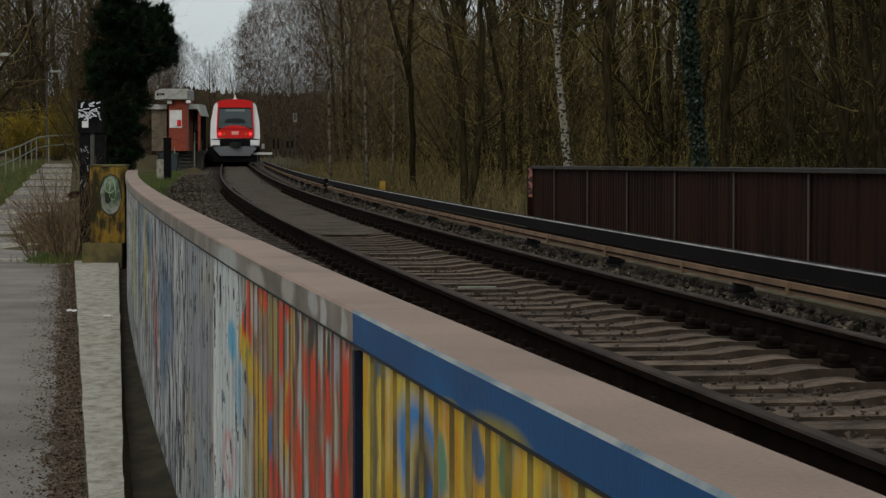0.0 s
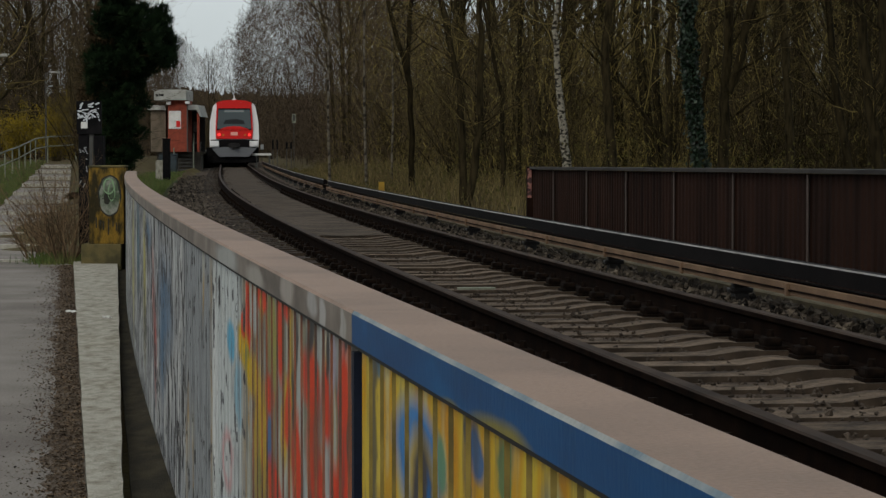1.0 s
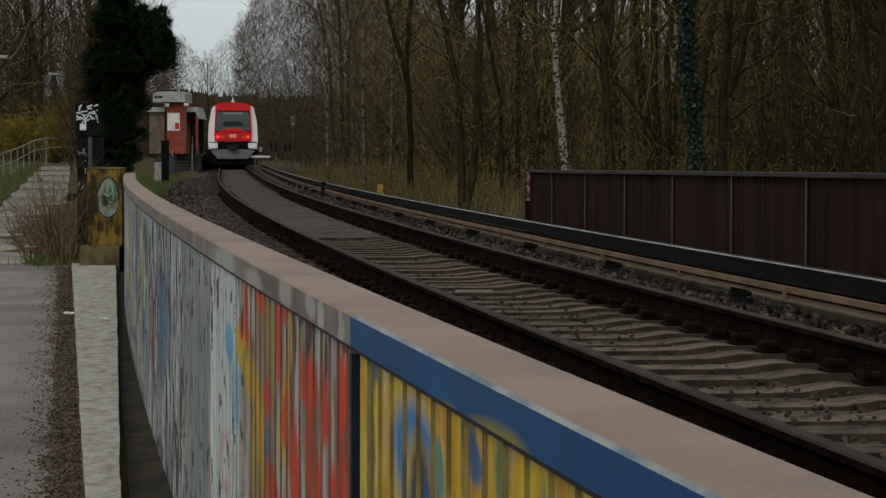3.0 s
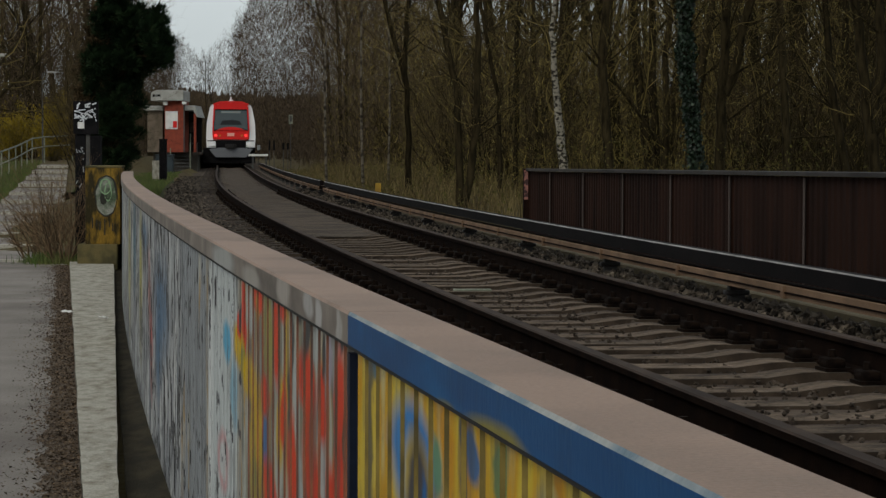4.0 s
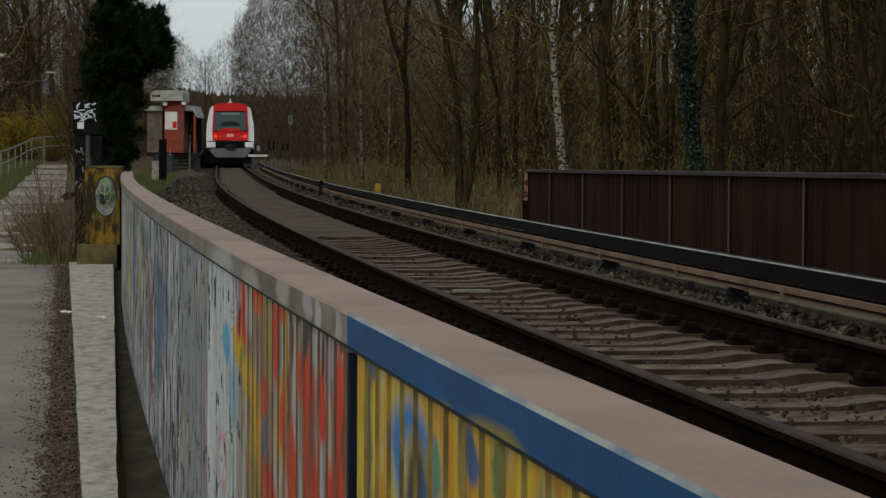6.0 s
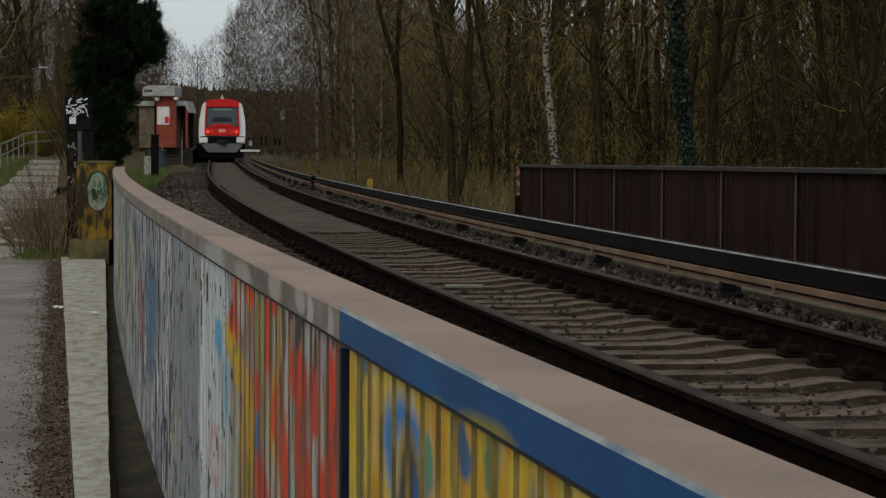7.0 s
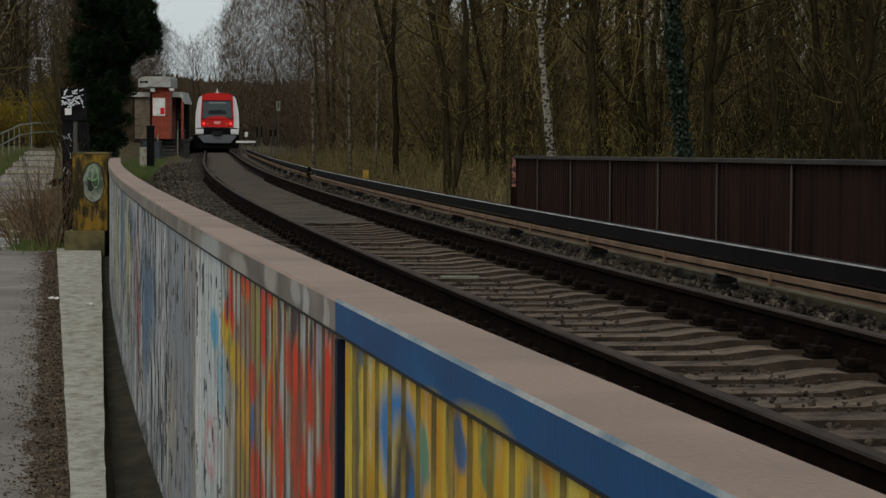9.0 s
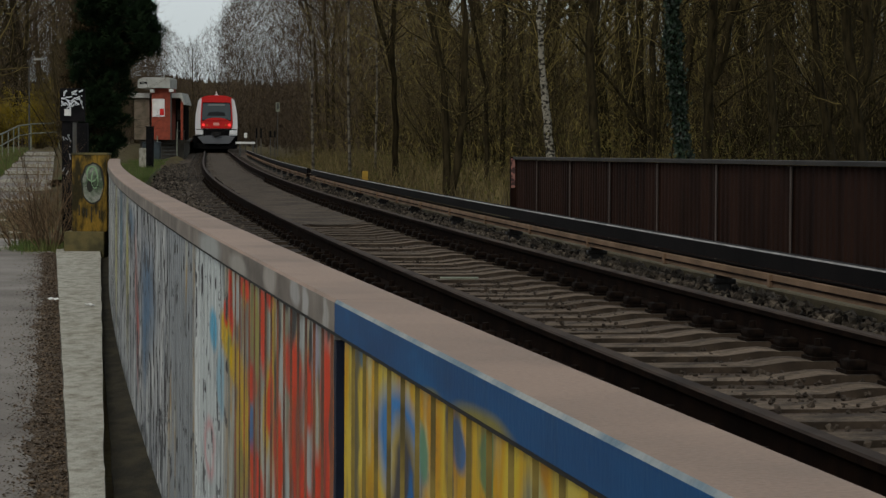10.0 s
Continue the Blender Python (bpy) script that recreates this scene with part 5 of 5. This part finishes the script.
    for i in range(38):
        a = Vector((rng.uniform(-0.15, 0.16), -0.043, rng.uniform(2.20, 2.44)))
        b = a + Vector((rng.uniform(-0.09, 0.09), 0, rng.uniform(-0.07, 0.07)))
        b.x, b.z = min(max(b.x, -0.17), 0.17), min(b.z, 2.46)
        rod(scr, a, b, rng.uniform(0.007, 0.014), sides=5)
    part("white_scrawl", scr, plain("scrawl_white", (0.5, 0.52, 0.55), 0.7), top2, "white scrawled strokes")
    part("sticker", boxes((-0.12, -0.02, -0.046, -0.041, 2.07, 2.17)), M_WHITE, top2, "white sticker")
    scr = bmesh.new()
    for i in range(9):
        a = Vector((rng.uniform(-0.15, -0.03), -0.023, rng.uniform(1.1, 1.85)))
        rod(scr, a, a + Vector((rng.uniform(-0.05, 0.05), 0, rng.uniform(-0.1, 0.1))), 0.008, sides=5)
    part("post_scrawl", scr, plain("scrawl_grey", (0.25, 0.26, 0.27), 0.7), top2)


M_SHRUB = material("dry_shrub_stem", (0.145, 0.098, 0.056), (0.065, 0.043, 0.026), 3, 0.9, 0, island=0.7)


def build_left_plants():
    for i, (x, y, st, h) in enumerate(((-5.72, 37.7, 30, 1.55), (-6.1, 38.3, 24, 1.3), (-6.42, 39.2, 16, 1.0))):
        w = Wood(120 + i)
        for _ in range(st):
            a = w.rng.uniform(0, 6.28)
            w.grow(Vector((0.12 * math.cos(a), 0.12 * math.sin(a), 0)), Vector((math.cos(a) * 0.7 * w.rng.random(), math.sin(a) * 0.4, 1)), h * w.rng.uniform(0.7, 1.15), 0.010, 1, 0.8, 0.15, (0, 10, 4), 0.0)
        top = empty("dry_shrub", pose(x, y, -0.82), "leafless brown shrub beside the path", "shrub", "dry shrubs beside the path")
        part("stem_clump", w.stout, M_SHRUB, top)
        part("crown", w.fine, M_SHRUB, top)
    grass("grass_tuft", 2800, lambda r: (-5.85 + r.gauss(0, 0.20), 38.1 + r.gauss(0, 0.4), -0.82), 0.16, 130, M_GRASS, "green grass tuft at the foot of the shrub")
    def verge(r):
        s = 40 + 70 * r.random()
        p = on_line(s, -2.35 - (1.0 if s < 60 else 2.4) * r.random())
        return p.x, p.y, -0.26
    grass("verge_grass", 16000, verge, 0.15, 131, M_GRASS, "short green grass between parapet and track")
    def bank(r):
        y = r.uniform(60, 118)
        x = -5.95 - 0.147 * (y - 39) - 1.95 + 0.009 * (y - 39) - 3.0 * r.random() ** 1.5
        return x, y, gz(x, y) - 0.02
    grass("bank_grass", 14000, bank, 0.2, 132, M_GRASS, "grass on the bank beside the ramp")


def build_pine():
    """A dark pine of rounded needle clumps."""
    top = empty("pine_tree", pose(-8.33, 62, gz(-8.33, 62)), "dark green pine with a rounded clumpy crown", "tree")
    w = Wood(150)
    w.limb([Vector((0, 0, -0.2)), Vector((0.05, 0, 1.4)), Vector((0.2, 0, 2.8)), Vector((0.5, 0, 4.2))], [0.17, 0.14, 0.11, 0.05], 8, w.stout)
    rng = random.Random(151)
    clumps = []
    for cx, cz, rx, rz, n in ((0.95, 4.35, 0.72, 0.66, 40), (0.35, 4.6, 0.66, 0.5, 30), (1.28, 3.85, 0.40, 0.6, 22), (0.45, 3.5, 0.66, 0.7, 32), (0.35, 2.5, 0.62, 0.85, 34), (0.30, 1.55, 0.58, 0.8, 28), (-0.2, 3.4, 0.35, 0.9, 14), (0.1, 0.8, 0.55, 0.6, 16), (0.30, 5.15, 0.12, 0.2, 4), (0.62, 5.15, 0.12, 0.18, 4), (0.05, 5.0, 0.10, 0.2, 3)):
        for _ in range(n):
            a, b = rng.uniform(0, 6.28), math.acos(rng.uniform(-1, 1))
            f = rng.uniform(0.55, 1.0)
            clumps.append(Vector((cx + rx * f * math.sin(b) * math.cos(a), 0.9 * f * math.sin(b) * math.sin(a), cz + rz * f * math.cos(b))))
    vs, fs = [], []
    for c in clumps:
        w.limb([Vector((0.2, 0, c.z * 0.85)), c.lerp(Vector((0.2, 0, c.z)), 0.4), c], [0.03, 0.02, 0.008], 4, w.fine)
        r = rng.uniform(0.17, 0.30)
        for _ in range(230):
            d = Vector((rng.gauss(0, 1), rng.gauss(0, 1), rng.gauss(0.35, 1))).normalized()
            p = c + d * r * rng.uniform(0.2, 0.9)
            e = p + (d + Vector((0, 0, 0.4))) * rng.uniform(0.06, 0.12)
            q = d.orthogonal().normalized() * 0.02
            k = len(vs)
            vs += [p - q, p + q, e]
            fs.append((k, k + 1, k + 2))
    part("trunk", w.stout, M_BARK, top)
    part("limb_frame", w.fine, M_BARK, top)
    part("crown", (vs, fs), M_PINE, top, "dark needle clumps")
    top.scale = (1, 1, 0.94)


def build_forsythia():
    rng = random.Random(160)
    for i, (x, y, rx, h) in enumerate(((-20.2, 130, 1.3, 3.6), (-22.3, 131, 1.3, 3.0), (-19.2, 133, 1.2, 3.2))):
        top = empty("flowering_shrub", pose(x, y, gz(x, y)), "large shrub covered in dull yellow blossom", "shrub", "yellow flowering shrubs")
        w = Wood(161 + i)
        pts = []
        for _ in range(60):
            a = rng.uniform(0, 6.28)
            way = Vector((0.8 * math.cos(a) * rng.random(), 0.8 * math.sin(a) * rng.random(), 1))
            line = w.path(Vector((0.2 * math.cos(a), 0.2 * math.sin(a), 0)), way, h * rng.uniform(0.7, 1.15), 6, 0.16, -0.02)
            w.limb(line, [0.02, 0.018, 0.015, 0.012, 0.01, 0.008, 0.005], 3, w.stout)
            for _ in range(120):
                f = rng.uniform(0.8, 5.9)
                pts.append(line[int(f)].lerp(line[int(f) + 1], f - int(f)) + Vector((rng.gauss(0, 0.12), rng.gauss(0, 0.12), rng.gauss(0, 0.12))))
        part("stem_clump", w.stout, M_DRY, top)
        part("blossom", leaves(pts, 0.05, 162 + i, 0.6), M_FORSY, top, "dull yellow blossom")


def build_railing():
    top = empty("path_railing", None, "pale grey tubular railing along the ramp", "railing")
    line = [Vector(p) for p in ((-14.2, 76, 0.56), (-15.4, 86, 0.72), (-17.0, 100, 1.0), (-18.3, 112, 1.36), (-18.7, 118, 1.47), (-18.1, 123, 1.56), (-17.2, 125, 1.62), (-16.0, 126, 1.66))]
    for dz in (0.0, -0.45):
        bm = bmesh.new()
        for a, b in zip(line, line[1:]):
            rod(bm, a + Vector((0, 0, dz)), b + Vector((0, 0, dz)), 0.032 if dz == 0 else 0.026, sides=8)
        part("top_rail" if dz == 0 else "mid_rail", bm, M_RAILING, top)
    for a, b in zip(line, line[1:]):
        n = max(1, int((b - a).length / 4.0))
        for i in range(n):
            p = a.lerp(b, i / n)
            bm = bmesh.new()
            rod(bm, (p.x, p.y, min(gz(p.x, p.y), p.z - 0.9)), p, 0.028, sides=8)
            part("post", bm, M_RAILING, top)


M_RAILING = material("pale_railing_paint", (0.184, 0.196, 0.152), (0.12, 0.128, 0.096), 5, 0.6)


M_ROOF = material("pale_roof", (0.368, 0.368, 0.344), (0.272, 0.272, 0.248), 2, 0.7)


def build_lamps():
    for x, y, z in ((-13.25, 75.0, 3.72), (-18.75, 120.0, 4.58)):
        g = gz(x, y)
        top = empty("street_lamp", pose(x, y, g), "slim street lamp with a pale flat head", "street lamp", "street lamps")
        bm = bmesh.new()
        rod(bm, (-0.35, 0, -0.2), (-0.35, 0, z - g - 0.05), 0.045, 0.03, 10)
        rod(bm, (-0.35, 0, z - g - 0.05), (0, 0, z - g), 0.025, 0.02, 8)
        part("pole", bm, M_GREYPOST, top)
        part("lamp_head", boxes((-0.12, 0.30, -0.12, 0.12, z - g - 0.03, z - g + 0.06), bevel=0.03), M_ROOF, top, "pale lamp head")


def build_brown_conifer():
    """The withered, dense bush that leans on the pine."""
    x, y = -8.75, 63.5
    top = empty("withered_conifer", pose(x, y, gz(x, y)), "dense dark brown withered conifer beside the pine", "tree")
    w = Wood(170)
    w.limb([Vector((0, 0, -0.2)), Vector((0.05, 0, 2)), Vector((0.1, 0, 4.6))], [0.11, 0.08, 0.02], 7, w.stout)
    rng = random.Random(171)
    pts = []
    for _ in range(420):
        z = 0.6 + 4.2 * rng.random() ** 0.8
        a = rng.uniform(0, 6.28)
        d = Vector((math.cos(a), math.sin(a), rng.uniform(0.1, 0.7)))
        ln = 0.62 * math.sin(min(1.0, z / 5.0 + 0.12) * 2.9) + rng.gauss(0, 0.08)
        p = Vector((0.07, 0, z))
        w.limb([p, p + d * ln * 0.6, p + d * max(0.1, ln)], [0.012, 0.009, 0.004], 3, w.fine)
        pts += [p + d * ln * rng.uniform(0.35, 1.05) + Vector((rng.gauss(0, 0.07), rng.gauss(0, 0.07), rng.gauss(0, 0.07))) for _ in range(26)]
    part("trunk", w.stout, M_BARK, top)
    part("limb_frame", w.fine, M_BARK, top)
    part("crown", leaves(pts, 0.05, 172, 0.45), M_WITHER, top, "withered brown needles")


M_WITHER = material("withered_needles", (0.060, 0.040, 0.022), (0.026, 0.022, 0.011), 1.5, 0.95, 0, gloss=0.03, island=0.6)
build_brown_conifer()
build_pier()
build_left_plants()
build_pine()
build_forsythia()
build_railing()
build_lamps()


# ---- the stop: platform, stairs, shelter, signs ----
def build_stop():
    s0 = 116
    plat = part("platform", sweep([(-3.9, -0.4), (-3.9, 0.76), (-1.62, 0.76), (-1.62, 0.62), (-1.75, 0.60), (-1.75, -0.4)], s0, 240, 3.0), M_SLAB)
    tagged(plat, "grey concrete station platform", "platform", kind="structure")
    st = empty("platform_stairs", line_pose(s0, -2.55, -0.25), "short steel stairs up to the platform end", "stairs")
    for i in range(5):
        part("step", boxes((-0.45, 0.45, -1.5 + 0.28 * i, -1.18 + 0.28 * i, 0.17 * i + 0.10, 0.17 * i + 0.16), bevel=0.006), M_GREYPOST, st)
    for x in (-0.48, 0.48):
        bm = bmesh.new()
        rod(bm, (x, -1.5, 0.9), (x, 0, 1.9), 0.025)
        for k in (0.0, 0.5, 1.0):
            rod(bm, (x, -1.5 + 1.5 * k, 0.0), (x, -1.5 + 1.5 * k, 0.9 + k), 0.025)
        rod(bm, (x, -1.5, 0.45), (x, 0, 1.45), 0.02)
        part("handrail", bm, M_RAILING, st, "pale tubular handrail")
    hut = empty("platform_hut", pose(-13.08, 122, 0.76), "red-clad platform hut with a pale flat roof", "hut")
    part("wall", boxes((-0.36, 0.56, 0, 2.6, 0, 2.55), bevel=0.01), M_BRICK, hut, "rust-red cladding")
    part("roof", prism([(-1.0, 2.52), (0.58, 2.52), (0.58, 2.98), (0.52, 3.04), (-0.72, 3.04), (-1.0, 2.92)], -0.35, 3.0, 0.015), M_ROOF, hut, "pale grey roof box")
    part("sign_plate", boxes((-0.32, 0.28, -0.03, -0.002, 1.13, 2.0)), M_WHITE, hut, "white notice plate")
    part("red_square", boxes((0.05, 0.25, -0.04, -0.03, 1.2, 1.52)), M_TRED, hut)
    part("corner_trim", boxes((0.56, 0.61, -0.02, 0.05, 0, 2.52)), M_GREYPOST, hut)
    part("roof_lettering", boxes((-0.9, -0.8, -0.37, -0.352, 2.70, 2.82), (-0.76, -0.71, -0.37, -0.352, 2.70, 2.84), (-0.68, -0.53, -0.37, -0.352, 2.72, 2.82)), M_TBLACK, hut, "dark bars of lettering")
    part("floodlight", boxes((-0.42, -0.2, -0.2, -0.02, 2.3, 2.48), bevel=0.02), M_WHITE, hut)
    part("wing", boxes((-1.25, -0.5, 0.4, 2.4, 0, 2.05), bevel=0.01), material("beige_wing", (0.136, 0.108, 0.08), (0.088, 0.072, 0.052), 3, 0.8), hut, "beige side wing")
    part("wing_roof", boxes((-1.4, -0.47, 0.2, 2.5, 2.05, 2.28), bevel=0.01), M_ROOF, hut)
    sh = empty("platform_shelter", pose(-12.28, 122.2, 0.76), "open platform shelter with a pale canopy", "shelter")
    part("canopy", prism([(-0.35, 1.75), (-0.35, 2.3), (0.28, 2.3), (0.46, 1.72), (0.40, 1.72), (0.22, 2.08), (-0.3, 2.05)], 0, 3.5, 0.008), M_ROOF, sh, "pale canopy")
    part("back_wall", boxes((-0.34, 0.36, 3.0, 3.1, 0, 2.05)), M_DARK, sh)
    part("post", boxes((0.24, 0.36, 0.05, 0.2, 0, 1.9), bevel=0.01), M_BRICK, sh)
    part("poster", boxes((-0.22, 0.08, 2.9, 2.96, 1.0, 1.5)), M_GREYPOST, sh)
    part("bench", boxes((-0.3, 0.2, 2.2, 2.7, 0.4, 0.48), (-0.28, -0.2, 2.3, 2.6, 0, 0.4), (0.1, 0.18, 2.3, 2.6, 0, 0.4)), M_GREYPOST, sh)
    lamp = empty("platform_lamp", pose(-12.42, 121.5, 0.76), "small pale lamp on a bracket", "lamp")
    bm = bmesh.new()
    rod(bm, (0, 0, 0), (0, 0, 2.35), 0.02)
    part("pole", bm, M_GREYPOST, lamp)
    part("head", boxes((-0.11, 0.11, -0.1, 0.1, 2.33, 2.47), bevel=0.04), M_WHITE, lamp)
    # bins and clutter below the platform end
    for i, (x, y) in enumerate(((-13.1, 117.6), (-12.75, 117.2), (-12.9, 118.3))):
        b = empty("waste_bin", pose(x, y, gz(x, y) - 0.05), "dark blue-grey waste bin below the platform", "bin", "bins below the platform")
        part("body", boxes((-0.26, 0.26, -0.28, 0.28, 0.08, 0.92), bevel=0.05), M_BIN, b)
        part("lid", boxes((-0.29, 0.29, -0.31, 0.31, 0.92, 1.0), bevel=0.03), M_BIN, b)
    p = empty("marker_post", pose(-9.97, 90, -0.35), "black square post beside the track", "post")
    part("shaft", boxes((-0.13, 0.13, -0.13, 0.13, 0, 1.6), bevel=0.012), M_BLACK, p)
    part("cap", boxes((-0.15, 0.15, -0.15, 0.15, 1.6, 1.64), bevel=0.01), M_BLACK, p)
    p = empty("concrete_block", pose(-10.3, 91, -0.35), "pale concrete block beside the black post", "block")
    part("block", boxes((-0.16, 0.2, -0.2, 0.2, 0, 0.85), bevel=0.02), M_KERB, p)
    # signs right of the track
    for x, y, z0, z1, w, mat, nm, lab in ((-8.93, 150, 2.45, 3.0, 0.22, M_RAILING, "signal_sign", "small grey framed signal board on a thin post"), (-11.0, 152, 0.86, 1.16, 0.18, M_WHITE, "distance_sign", "small white sign beside the rails"), (-9.52, 140, 0.86, 1.42, 0.10, M_BLACK, "dark_marker", "dark upright marker board"), (-9.27, 140, 0.86, 1.42, 0.10, M_BLACK, "dark_marker", "dark upright marker board"), (-8.8, 141, 0.9, 1.28, 0.12, M_BLACK, "dark_marker", "dark upright marker board"), (-8.55, 141, 0.9, 1.28, 0.12, M_BLACK, "dark_marker", "dark upright marker board")):
        g = gz(x, y)
        t = empty(nm, pose(x, y, g), lab, "sign", "markers beside the track" if mat is M_BLACK else "")
        bm = bmesh.new()
        rod(bm, (0, 0.04, -0.1), (0, 0.04, z1 - g - 0.03), 0.022)
        part("post", bm, M_GREYPOST, t)
        part("board", boxes((-w / 2, w / 2, -0.02, 0.02, z0 - g, z1 - g), bevel=0.004), mat, t)
        if nm == "signal_sign":
            part("inset", boxes((-0.07, 0.07, -0.026, -0.02, z0 - g + 0.14, z1 - g - 0.05)), M_GREYPOST, t)
    b = empty("barrier_beam", pose(-10.25, 142, 0), "white low barrier beam beside the rails", "barrier")
    part("beam", boxes((-0.6, 0.5, -0.05, 0.05, 0.52, 0.64), bevel=0.01), M_WHITE, b)
    part("foot", boxes((0.35, 0.45, -0.05, 0.05, -0.6, 0.52)), M_GREYPOST, b)
    part("foot", boxes((-0.4, -0.3, -0.05, 0.05, -0.6, 0.52)), M_GREYPOST, b)
    p = empty("yellow_marker", pose(-1.46, 60, gz(-1.46, 60)), "short yellow-brown marker post at the verge", "post")
    part("shaft", boxes((-0.07, 0.07, -0.05, 0.05, 0, 0.75), bevel=0.01), material("ochre_marker", (0.288, 0.176, 0.024), (0.2, 0.12, 0.024), 6, 0.7), p)


M_BIN = material("blue_grey_plastic", (0.04, 0.052, 0.06), (0.028, 0.036, 0.04), 3, 0.5)
build_stop()


# ---- litter ----
def build_litter():
    for i, (x, y, z, w, d, lab) in enumerate(((-3.86, 25.8, -0.765, 0.09, 0.05, "crumpled white paper scrap lying on the kerb"), (-3.36, 24.9, -0.765, 0.05, 0.05, "small white paper scrap lying on the kerb"))):
        bm = bmesh.new()
        rng = random.Random(300 + i)
        bmesh.ops.create_grid(bm, x_segments=5, y_segments=4, size=0.5)
        for v in bm.verts:
            v.co = Vector((v.co.x * w * 1.2, v.co.y * d * 1.6, 0.006 + abs(rng.gauss(0, 0.012))))
        o = part("paper_scrap", bm, M_WHITE)
        o.matrix_basis = pose(x, y, z, 0, 0, 20 + 50 * i)
        o.modifiers.new("thickness", "SOLIDIFY").thickness = 0.001
        tagged(o, lab, "litter", "paper scraps")
    s = tagged(part("wooden_slat", boxes((-0.15, 0.15, -0.03, 0.03, 0, 0.018), bevel=0.004), M_RAILING), "pale slat lying across the sleepers", "slat")
    s.matrix_basis = pose(0.27, 19.6, -0.168, 0, 0, 3)


build_litter()


def motions():
    """The train stands at the platform, then pulls away along the track."""
    gone = ((0, 0), (2.6, 0), (3.3, 0.25), (4.0, 0.9), (4.5, 1.6), (5.0, 2.6), (5.5, 3.9), (6.0, 5.3), (6.5, 7.0), (7.0, 9.0), (7.5, 11.2), (8.0, 13.6), (8.5, 16.1), (9.0, 18.8), (9.5, 21.5), (10.0, 24.4))
    for c, car in enumerate(CARS):
        walk(car, [(t, line_pose(134.5 + d + c * 21.0)) for t, d in gone])


motions()
